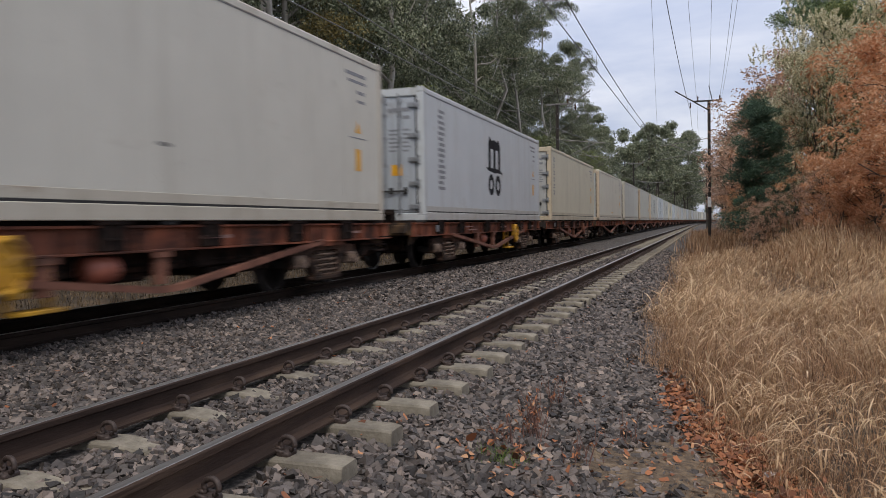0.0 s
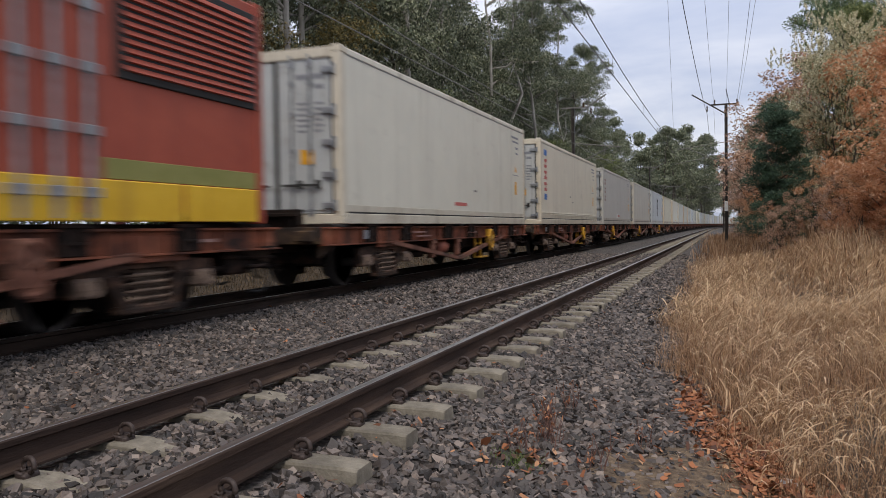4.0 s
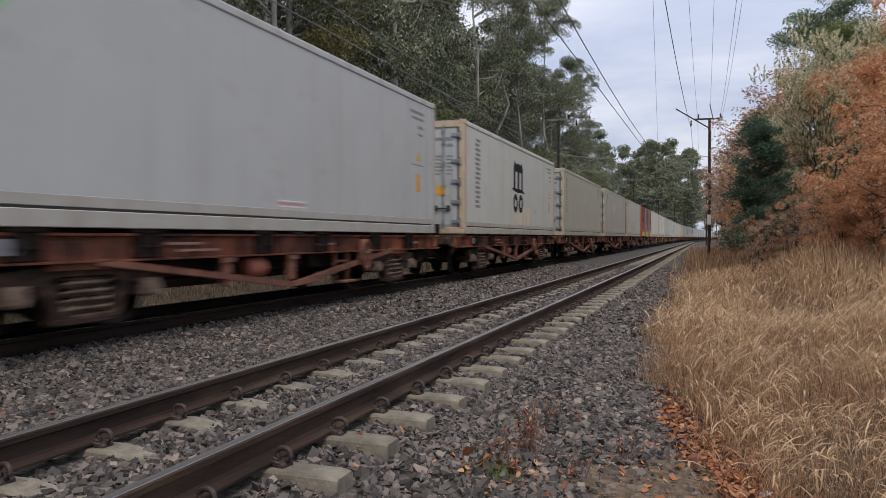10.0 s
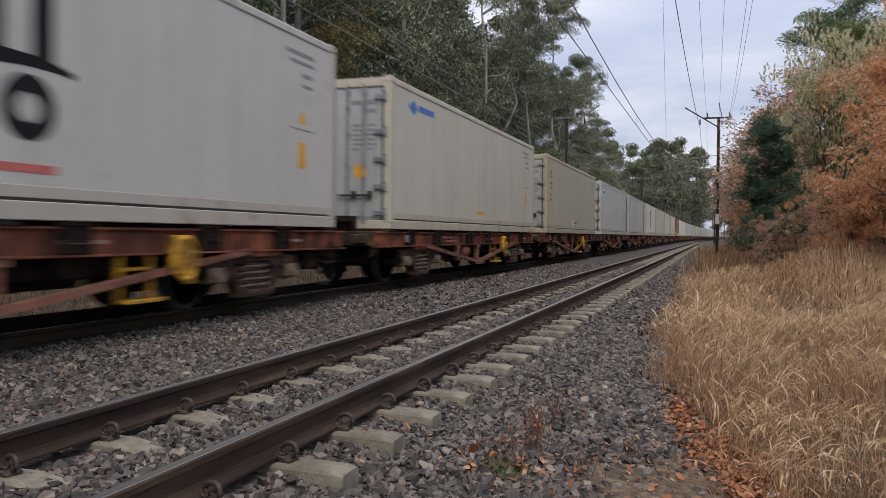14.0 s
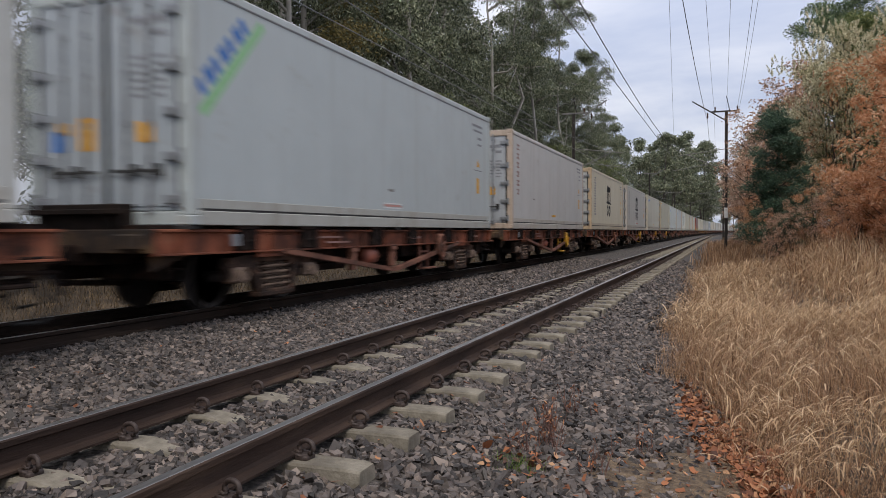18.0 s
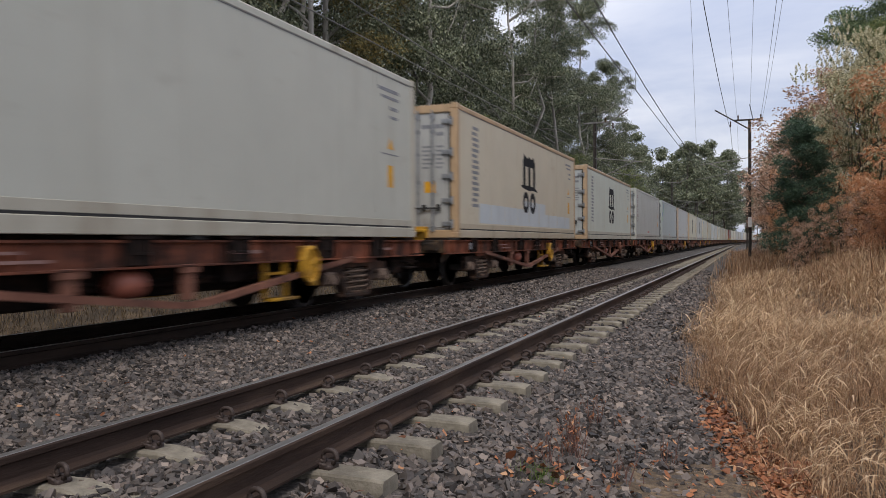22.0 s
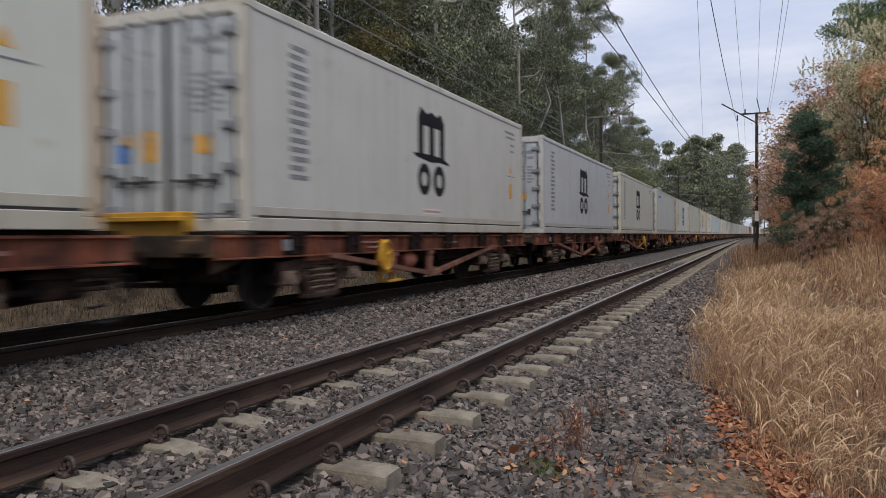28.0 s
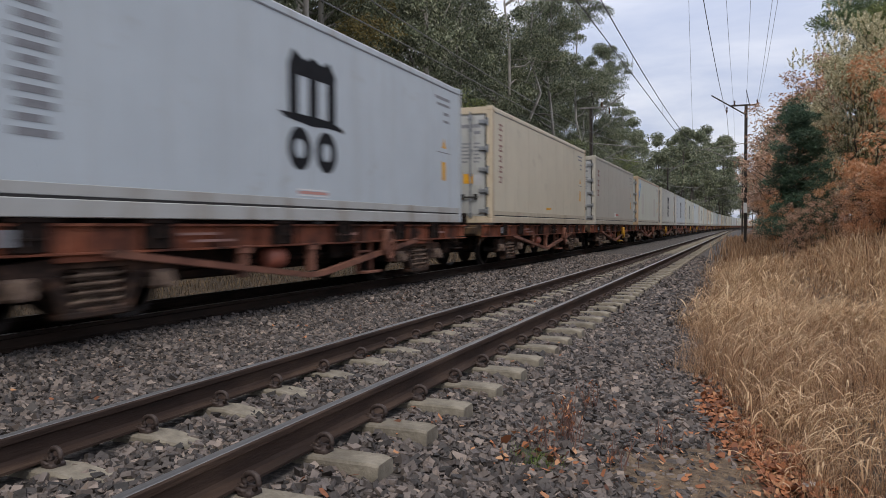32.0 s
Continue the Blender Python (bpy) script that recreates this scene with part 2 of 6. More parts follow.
SCUFF = material("dark_scuff", [(0.3, (0.13, 0.12, 0.11)), (0.7, (0.24, 0.23, 0.21))], 0.8, scale=20, bump=0.1)
YELLOW = material("yellow_sticker", [(0.3, (0.62, 0.29, 0.01)), (0.7, (0.72, 0.38, 0.02))], 0.6, scale=8, bump=0)
YPAINT = material("yellow_machine_paint", [(0.3, (0.36, 0.175, 0.012)), (0.6, (0.60, 0.32, 0.02))], 0.6, scale=6, bump=0.1, stain=((0.06, 0.04, 0.025), 0.50, 0.14, 0.85))
WAGON = material("oxide_red_wagon_paint", [(0.28, (0.018, 0.010, 0.008)), (0.42, (0.12, 0.04, 0.023)), (0.58, (0.27, 0.086, 0.043)), (0.78, (0.44, 0.18, 0.10))], 0.75, scale=2.0, bump=0.15, bump_scale=30, spec=0.3,
                 streaks=((0.025, 0.017, 0.013), 0.49, 0.16, 0.85), stain=((0.016, 0.012, 0.010), 0.54, 0.10, 0.85))
# Greasy near-black steel; the shade under the wagon is in this colour too.
WAGONDARK = material("grimy_shade_dark_steel", [(0.3, (0.007, 0.006, 0.005)), (0.52, (0.018, 0.012, 0.010)), (0.72, (0.065, 0.034, 0.022))], 0.9, scale=5, bump=0.2, bump_scale=40, spec=0.15)
TRUSS = material("dusty_rust_truss", [(0.3, (0.095, 0.035, 0.022)), (0.7, (0.27, 0.115, 0.072))], 0.85, scale=3, bump=0.2, stain=((0.02, 0.014, 0.01), 0.52, 0.14, 0.75))
GRIMY = material("grimy_rust_brown_steel", [(0.3, (0.016, 0.011, 0.008)), (0.5, (0.055, 0.032, 0.018)), (0.72, (0.17, 0.095, 0.04))], 0.85, scale=3, bump=0.2, stain=((0.010, 0.008, 0.007), 0.47, 0.14, 0.85))
DUSTY = material("brake_dust_castings", [(0.3, (0.05, 0.036, 0.028)), (0.5, (0.14, 0.095, 0.07)), (0.7, (0.26, 0.18, 0.13))], 0.85, scale=6, bump=0.2)
BOGIE = material("greasy_bogie_casting", [(0.3, (0.012, 0.009, 0.008)), (0.5, (0.042, 0.026, 0.019)), (0.7, (0.17, 0.09, 0.058))], 0.8, scale=8, bump=0.25, bump_scale=50, spec=0.25)
WHEEL = material("dark_wheel_steel", [(0.3, (0.02, 0.018, 0.017)), (0.7, (0.06, 0.05, 0.045))], 0.7, 0.3, scale=8, bump=0.15)
GENRED = material("red_generator_paint", [(0.25, (0.29, 0.05, 0.027)), (0.75, (0.39, 0.082, 0.043))], 0.6, scale=2, bump=0.05, streaks=((0.10, 0.03, 0.02), 0.55, 0.25, 0.6))
GENYELLOW = material("yellow_band_paint", [(0.3, (0.62, 0.36, 0.01)), (0.7, (0.72, 0.45, 0.03))], 0.55, scale=4, bump=0.03, streaks=((0.2, 0.1, 0.03), 0.56, 0.2, 0.6))
GENGREEN = material("olive_band_paint", [(0.3, (0.2, 0.2, 0.05)), (0.7, (0.27, 0.26, 0.08))], 0.6, scale=4, bump=0.03)
DARKPOST = material("tarred_mast_steel", [(0.3, (0.02, 0.017, 0.016)), (0.7, (0.06, 0.048, 0.04))], 0.7, 0.2, scale=5, bump=0.2)
STEELARM = material("weathered_arm_steel", [(0.3, (0.15, 0.145, 0.14)), (0.7, (0.27, 0.26, 0.25))], 0.6, 0.4, scale=8, bump=0.1)
WIRE = material("overhead_wire", [(0.3, (0.075, 0.075, 0.078)), (0.7, (0.14, 0.14, 0.14))], 0.55, 0.2, scale=4, bump=0)
PORC = material("brown_porcelain", [(0.3, (0.05, 0.025, 0.015)), (0.7, (0.09, 0.045, 0.03))], 0.25, scale=5, bump=0)
BARK = material("pale_gum_bark", [(0.25, (0.12, 0.107, 0.09)), (0.45, (0.27, 0.25, 0.22)), (0.75, (0.47, 0.45, 0.41))], 0.8, scale=2.2, bump=0.4, bump_scale=12, stretch=(1, 1, 0.25))
DBARK = material("dark_branch_bark", [(0.3, (0.035, 0.028, 0.022)), (0.7, (0.11, 0.09, 0.07))], 0.9, scale=4, bump=0.5, bump_scale=20, stretch=(1, 1, 0.3))
GUM = material("gum_leaves", [(0.0, (0.034, 0.044, 0.025)), (0.4, (0.102, 0.122, 0.066)), (0.75, (0.20, 0.222, 0.127)), (1.0, (0.40, 0.42, 0.28))], 0.45, by="island", bump=0, translucent=0.08, spec=0.5)
DEEPGREEN = material("deep_green_leaves", [(0.0, (0.05, 0.085, 0.045)), (0.5, (0.13, 0.18, 0.085)), (1.0, (0.28, 0.34, 0.16))], 0.5, by="island", bump=0, translucent=0.25)
OLIVEBROWN = material("olive_brown_leaves", [(0.0, (0.07, 0.06, 0.025)), (0.5, (0.18, 0.145, 0.055)), (1.0, (0.34, 0.27, 0.1))], 0.65, by="island", bump=0, translucent=0.2, spec=0.25)
GUMLIGHT = material("light_green_leaves", [(0.0, (0.075, 0.10, 0.03)), (0.5, (0.17, 0.21, 0.075)), (1.0, (0.33, 0.34, 0.13))], 0.6, by="island", bump=0, translucent=0.35)
PINE = material("dark_pine_needles", [(0.0, (0.018, 0.045, 0.03)), (0.5, (0.052, 0.10, 0.06)), (1.0, (0.11, 0.18, 0.11))], 0.55, by="island", bump=0, translucent=0.15)
DUSTRUSSET = material("dusty_brown_leaves", [(0.0, (0.26, 0.15, 0.10)), (0.5, (0.46, 0.28, 0.19)), (1.0, (0.66, 0.48, 0.35))], 0.6, by="island", bump=0, translucent=0.4)
RUSSET = material("russet_oak_leaves", [(0.0, (0.38, 0.17, 0.080)), (0.4, (0.60, 0.30, 0.15)), (0.8, (0.74, 0.44, 0.25)), (1.0, (0.84, 0.63, 0.44))], 0.55, by="island", bump=0, translucent=0.58)
PALE = material("pale_seed_plumes", [(0.0, (0.46, 0.42, 0.26)), (0.5, (0.66, 0.61, 0.42)), (1.0, (0.84, 0.79, 0.60))], 0.75, by="island", bump=0, translucent=0.3)
OLIVE = material("olive_shrub_leaves", [(0.0, (0.05, 0.08, 0.03)), (0.5, (0.12, 0.16, 0.065)), (1.0, (0.27, 0.28, 0.13))], 0.6, by="island", bump=0, translucent=0.2)
STRAWPALE = material("pale_seeding_grass", [(0.0, (0.40, 0.25, 0.135)), (0.5, (0.62, 0.42, 0.24)), (1.0, (0.82, 0.63, 0.41))], 0.7, by="island", bump=0, translucent=0.4)
STRAW = material("dry_grass", [(0.0, (0.078, 0.038, 0.0195)), (0.3, (0.25, 0.136, 0.07)), (0.7, (0.49, 0.288, 0.157)), (1.0, (0.74, 0.53, 0.345))], 0.7, by="island", bump=0, translucent=0.45)
# Darker copy of STRAW: shade beyond the train is in the colour.
STRAWSHADE = material("shaded_dry_grass", [(0.0, (0.015, 0.010, 0.006)), (0.5, (0.085, 0.056, 0.028)), (1.0, (0.30, 0.21, 0.115))], 0.8, by="island", bump=0, translucent=0.2)
GREENGRASS = material("green_weed", [(0.0, (0.06, 0.11, 0.02)), (1.0, (0.2, 0.28, 0.06))], 0.6, by="island", bump=0, translucent=0.3)
LITTER = material("fallen_leaves", [(0.0, (0.07, 0.03, 0.018)), (0.4, (0.25, 0.09, 0.038)), (0.8, (0.40, 0.15, 0.06)), (1.0, (0.52, 0.29, 0.15))], 0.7, by="island", bump=0, translucent=0.15)
TWIG = material("dead_weed_stem", [(0.3, (0.09, 0.045, 0.035)), (0.7, (0.2, 0.11, 0.085))], 0.9, scale=10, bump=0)


# ---- building helpers ----
class Geo:
    """Collects vertices and faces of one mesh."""

    def __init__(self):
        self.v, self.f = [], []

    def add(self, verts, faces):
        n = len(self.v)
        self.v += [tuple(p) for p in verts]
        self.f += [tuple(i + n for i in q) for q in faces]
        return self

    def box(self, x0, x1, y0, y1, z0, z1, c=0.0):
        """A block, its edges cut by c."""
        lo, hi = (x0, y0, z0), (x1, y1, z1)
        if c <= 0:
            v = [(hi[0] if i & 1 else lo[0], hi[1] if i & 2 else lo[1], hi[2] if i & 4 else lo[2]) for i in range(8)]
            return self.add(v, [(0, 2, 3, 1), (4, 5, 7, 6), (0, 1, 5, 4), (2, 6, 7, 3), (0, 4, 6, 2), (1, 3, 7, 5)])
        v, ids = [], {}
        for i in range(8):
            for a in range(3):
                p = []
                for k in range(3):
                    up = i >> k & 1
                    edge = hi[k] if up else lo[k]
                    p.append(edge if k == a else edge + (-c if up else c))
                ids[i, a] = len(v)
                v.append(p)
        faces = []
        for a in range(3):
            b, d = (a + 1) % 3, (a + 2) % 3
            for s in (0, 1):
                q = [s << a | m << b | n << d for m, n in ((0, 0), (1, 0), (1, 1), (0, 1))]
                faces.append([ids[i, a] for i in (q if s else q[::-1])])
            for m in (0, 1):
                for n in (0, 1):
                    e0, e1 = m << b | n << d, 1 << a | m << b | n << d
                    q = [ids[e0, b], ids[e1, b], ids[e1, d], ids[e0, d]]
                    faces.append(q if m != n else q[::-1])
        for i in range(8):
            t = [ids[i, 0], ids[i, 1], ids[i, 2]]
            faces.append(t if bin(i).count("1") % 2 else t[::-1])
        return self.add(v, faces)

    def tube(self, pts, radii, n=8, close=True):
        """A round bar along points."""
        pts = [Vector(p) for p in pts]
        if not hasattr(radii, "__len__"):
            radii = [radii] * len(pts)
        v, f = [], []
        for i, p in enumerate(pts):
            way = (pts[min(i + 1, len(pts) - 1)] - pts[max(i - 1, 0)]).normalized()
            side = way.cross(Vector((0, 0, 1)) if abs(way.z) < 0.9 else Vector((1, 0, 0))).normalized()
            up = side.cross(way)
            for k in range(n):
                a = 2 * math.pi * k / n
                v.append(p + (side * math.cos(a) + up * math.sin(a)) * radii[i])
        for i in range(len(pts) - 1):
            for k in range(n):
                f.append((i * n + k, i * n + (k + 1) % n, (i + 1) * n + (k + 1) % n, (i + 1) * n + k))
        if close:
            f.append(tuple(range(n))[::-1])
            f.append(tuple(range((len(pts) - 1) * n, len(pts) * n)))
        return self.add(v, f)

    def sweep(self, profile, stations):
        """A closed profile of (x, z) carried along stations of (x, y, z, heading)."""
        n, v, f = len(profile), [], []
        for x, y, z, h in stations:
            for px, pz in profile:
                v.append((x + px * math.cos(h), y - px * math.sin(h), z + pz))
        for i in range(len(stations) - 1):
            for k in range(n):
                f.append((i * n + k, (i + 1) * n + k, (i + 1) * n + (k + 1) % n, i * n + (k + 1) % n))
        f += [tuple(range(n)), tuple(range((len(stations) - 1) * n, len(stations) * n))[::-1]]
        return self.add(v, f)

    def prism(self, outline, y0, y1):
        """An outline of (x, z) with thickness along y."""
        return self.sweep(outline, [(0, y0, 0, 0), (0, y1, 0, 0)])

    def plate(self, outline, x0, x1):
        """An outline of (y, z) with thickness along x."""
        n = len(outline)
        v = [(x0, y, z) for y, z in outline] + [(x1, y, z) for y, z in outline]
        f = [tuple(range(n))[::-1], tuple(range(n, 2 * n))] + [(k, (k + 1) % n, n + (k + 1) % n, n + k) for k in range(n)]
        return self.add(v, f)

    def mesh(self, name, mat, smooth=False):
        me = bpy.data.meshes.new(name)
        me.from_pydata(self.v, [], self.f)
        me.materials.append(mat)
        if smooth:
            me.polygons.foreach_set("use_smooth", [True] * len(me.polygons))
        me.update()
        return me


def bulk(name, verts, faces, mat):
    """A mesh out of arrays: faces all of one size."""
    me = bpy.data.meshes.new(name)
    n, k = faces.shape
    me.vertices.add(len(verts))
    me.vertices.foreach_set("co", np.asarray(verts, np.float32).ravel())
    me.loops.add(n * k)
    me.loops.foreach_set("vertex_index", faces.astype(np.int32).ravel())
    me.polygons.add(n)
    me.polygons.foreach_set("loop_start", np.arange(0, n * k, k, dtype=np.int32))
    me.materials.append(mat)
    me.update(calc_edges=True)
    return me


MESHES = {}


def shared(key, make):
    if key not in MESHES:
        MESHES[key] = make()
    return MESHES[key]


def part(name, mesh, parent, label="", at=None, colour=None):
    ob = new(name, mesh)
    ob.parent = parent
    if at is not None:
        ob.matrix_basis = at
    if label:
        ob["label"] = label
    if colour:
        ob.color = (*colour, 1)
    return ob


# ---- lie of the land ----
NEAR_X, FAR_X = 0.07, -4.18
BEND, RADIUS = 150.0, 3000.0


def along(s, offset):
    """A point of the line at s metres, offset to its right: x, y, z, heading."""
    d = max(s - BEND, 0.0)
    h = d / RADIUS
    x, y = (RADIUS * (1 - math.cos(h)), BEND + RADIUS * math.sin(h)) if d else (0.0, s)
    return x + offset * math.cos(h), y - offset * math.sin(h), 0.0, h


BED_PROFILE = [(-7.6, -0.62), (-6.6, -0.5), (-5.5, -0.21), (-5.0, -0.18), (-3.3, -0.18), (-2.85, -0.21), (-2.1, -0.27), (-1.25, -0.23), (-0.85, -0.205), (-0.6, -0.225), (0.7, -0.22), (0.95, -0.25), (1.2, -0.29), (1.75, -0.40), (2.3, -0.49), (2.9, -0.53)]


def bed_height(x):
    return np.interp(x, [p[0] for p in BED_PROFILE], [p[1] for p in BED_PROFILE])


def ground_height(x, y):
    """The soil: it falls from the line and rises gently to both sides."""
    x, y = np.asarray(x, float), np.asarray(y, float)
    d = np.clip(y - BEND, 0, None)
    u = x - d * d / (2 * RADIUS)
    z = np.interp(u, [-400, -30, -9, -7.5, -6, 2.0, 2.6, 6, 12, 30, 400], [1.6, 1.2, -0.35, -0.66, -0.7, -0.7, -0.54, -0.42, 0.05, 0.6, 1.5])
    z = z + 0.72 * np.clip((u - 3.2) / 2.8, 0, 1) * np.clip((y - 8) / 13, 0, 1) * np.clip((200 - y) / 60, 0, 1)
    return z + 0.04 * np.sin(u * 1.3 + 0.4 * y) * (np.abs(u - 0.5) > 2.2)


# ---- ground and track bed ----
def build_ground():
    xs = np.unique(np.r_[np.linspace(-900, -40, 14), np.linspace(-40, 40, 81), np.linspace(40, 900, 14)])
    ys = np.unique(np.r_[np.linspace(-300, -10, 12), np.linspace(-10, 80, 61), np.linspace(80, 420, 35), np.linspace(420, 2500, 14)])
    gx, gy = np.meshgrid(xs, ys)
    z = ground_height(gx, gy)
    v = np.stack([gx, gy, z], -1).reshape(-1, 3)
    n, k = len(ys), len(xs)
    i = np.arange((n - 1) * (k - 1))
    a = i // (k - 1) * k + i % (k - 1)
    ob = new("ground", bulk("ground", v, np.stack([a, a + 1, a + k + 1, a + k], 1), SOIL))
    tagged(ob, "dry brown soil beside the railway line", "ground", kind="structure")


def build_bed():
    g = Geo()
    stations = [along(s, 0) for s in [*range(-40, 150, 10), *range(150, 760, 20)]]
    g.sweep(BED_PROFILE + [(2.9, -0.9), (-7.6, -0.9)], stations)
    tagged(new("track_bed", g.mesh("track_bed", BED)), "bed of dark grey crushed-stone ballast under two tracks", "track bed", kind="structure")


def build_oily_shade_strip():
    """Greasy stones between and beside the far rails, painted black with the train's shade."""
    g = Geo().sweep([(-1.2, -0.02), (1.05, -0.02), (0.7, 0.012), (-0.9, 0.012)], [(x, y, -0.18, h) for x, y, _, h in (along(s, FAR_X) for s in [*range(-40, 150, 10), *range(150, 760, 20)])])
    tagged(new("oily_ballast", g.mesh("oily_ballast", OILSHADE)), "greasy ballast between the far rails with train shade painted in", "ballast", kind="structure")


def rocks(name, n, x0, x1, y0, y1, size, seed, label, coarse=False, mat=STONE):
    """Loose angular stones over a stretch of the bed."""
    rng = np.random.default_rng(seed)
    x, y = rng.uniform(x0, x1, n), rng.uniform(y0, y1, n)
    keep = np.ones(n, bool)
    for c in (NEAR_X, FAR_X):
        for r in (-0.566, 0.566):
            keep &= np.abs(x - c - r) > 0.10
    # few on the worn earth at the grass's edge
    keep &= ~((((x - 2.56) / 0.46) ** 2 + ((y - 4.75) / 0.6) ** 2 < 1) & (rng.random(n) < 0.5))
    # none on top of the sleepers' bare ends and middles
    on = (np.abs(((y - SLEEPER_Y + 0.325) % SLEEPER_STEP) - 0.325) < 0.11) & (np.abs(x - NEAR_X) < 1.06)
    bare = (np.abs(x - NEAR_X) > 0.6) * 0.95 + (np.abs(x - NEAR_X + 0.36) < 0.17) * 0.72
    keep &= ~(on & (rng.random(n) < bare))
    x, y = x[keep], y[keep]
    n = len(x)
    unit = np.array([(-1, -1, -1), (1, -1, -1), (1, 1, -1), (-1, 1, -1), (-1, -1, 1), (1, -1, 1), (1, 1, 1), (-1, 1, 1)], float)
    if coarse:
        unit = np.array([(-1.3, 0, 0), (1.3, 0, 0), (0, -1.3, 0), (0, 1.3, 0), (0, 0, -1.2), (0, 0, 1.2)], float)
    c8 = len(unit)
    flat = 0.8 if coarse else 1.0
    s = size * rng.uniform(0.5, 1.5, n)[:, None] * rng.uniform(0.6, 1.25, (n, 3))
    s[:, 2] *= rng.uniform(0.45, 0.85, n)
    s[:, 0] *= rng.uniform(0.8, 1.4, n)
    p = unit[None] * rng.uniform(0.62, 1.0, (n, c8, 3)) * s[:, None] * 0.6
    q = rng.normal(size=(n, 4))
    q[:, 1:3] *= 0.32
    q /= np.linalg.norm(q, axis=1)[:, None]
    w, a, b, c = q.T
    rot = np.stack([1 - 2 * (b * b + c * c), 2 * (a * b - c * w), 2 * (a * c + b * w), 2 * (a * b + c * w), 1 - 2 * (a * a + c * c), 2 * (b * c - a * w),
                    2 * (a * c - b * w), 2 * (b * c + a * w), 1 - 2 * (a * a + b * b)], -1).reshape(n, 3, 3)
    p = np.einsum("nij,nkj->nki", rot, p)
    z = bed_height(x) + size * rng.uniform(-0.15, 0.45, n)
    p += np.stack([x, y, z], -1)[:, None]
    faces = np.array([(0, 3, 2, 1), (4, 5, 6, 7), (0, 1, 5, 4), (1, 2, 6, 5), (2, 3, 7, 6), (3, 0, 4, 7)])
    if coarse:
        faces = np.array([(0, 2, 5), (2, 1, 5), (1, 3, 5), (3, 0, 5), (2, 0, 4), (1, 2, 4), (3, 1, 4), (0, 3, 4)])
    f = (np.arange(n)[:, None, None] * c8 + faces[None]).reshape(-1, faces.shape[1])
    me = bulk(name, p.reshape(-1, 3), f, mat)
    me.polygons.foreach_set("use_smooth", [False] * len(me.polygons))
    me.update()
    tagged(new(name, me), label, "ballast", kind="stuff")


# ---- tracks ----
SLEEPER_Y, SLEEPER_STEP = 3.475, 0.65
RAIL_PROFILE = [(-0.07, -0.165), (0.07, -0.165), (0.07, -0.152), (0.02, -0.138), (0.0085, -0.122), (0.0085, -0.052), (0.034, -0.038), (0.035, -0.010),
                (0.030, -0.002), (-0.030, -0.002), (-0.035, -0.010), (-0.034, -0.038), (-0.0085, -0.052), (-0.0085, -0.122), (-0.02, -0.138), (-0.07, -0.152)]


def sleeper_mesh():
    """A concrete sleeper: raised ends at the rail seats, a lower waist."""
    g = Geo()
    secs = [(-1.03, 0.085, -0.188), (-0.98, 0.095, -0.180), (-0.36, 0.1, -0.172), (-0.10, 0.095, -0.21), (0.10, 0.095, -0.21), (0.36, 0.1, -0.172), (0.98, 0.095, -0.180), (1.03, 0.085, -0.188)]
    v, f = [], []
    for x, w, top in secs:
        v += [(x, -w - 0.03, -0.40), (x, w + 0.03, -0.40), (x, w, top - 0.012), (x, w - 0.012, top), (x, -w + 0.012, top), (x, -w, top - 0.012)]
    for i in range(len(secs) - 1):
        f += [(i * 6 + k, i * 6 + (k + 1) % 6, i * 6 + 6 + (k + 1) % 6, i * 6 + 6 + k) for k in range(6)]
    f += [tuple(range(6))[::-1], tuple(range(len(v) - 6, len(v)))]
    return g.add(v, f).mesh("sleeper", CONCRETE)


def clip_mesh():
    """A ring-shaped spring clip whose toe bears on the rail's foot (towards -x)."""
    g = Geo()
    pts = []
    for k in range(15):
        a = radians(-60 + k * 21)
        pts.append((0.046 * math.cos(a) + 0.012, 0.012 * math.sin(a * 0.5), -0.122 + 0.036 * math.sin(a)))
    pts.append((-0.062, 0.0, -0.148))
    g.tube(pts, 0.0135, 7)
    g.tube([(0.03, 0.035, -0.158), (-0.045, 0.035, -0.150), (-0.055, -0.035, -0.150), (0.02, -0.035, -0.158)], 0.011, 6)
    g.box(-0.03, 0.045, -0.045, 0.045, -0.185, -0.152, 0.008)
    return g.mesh("clip", CLIP, True)


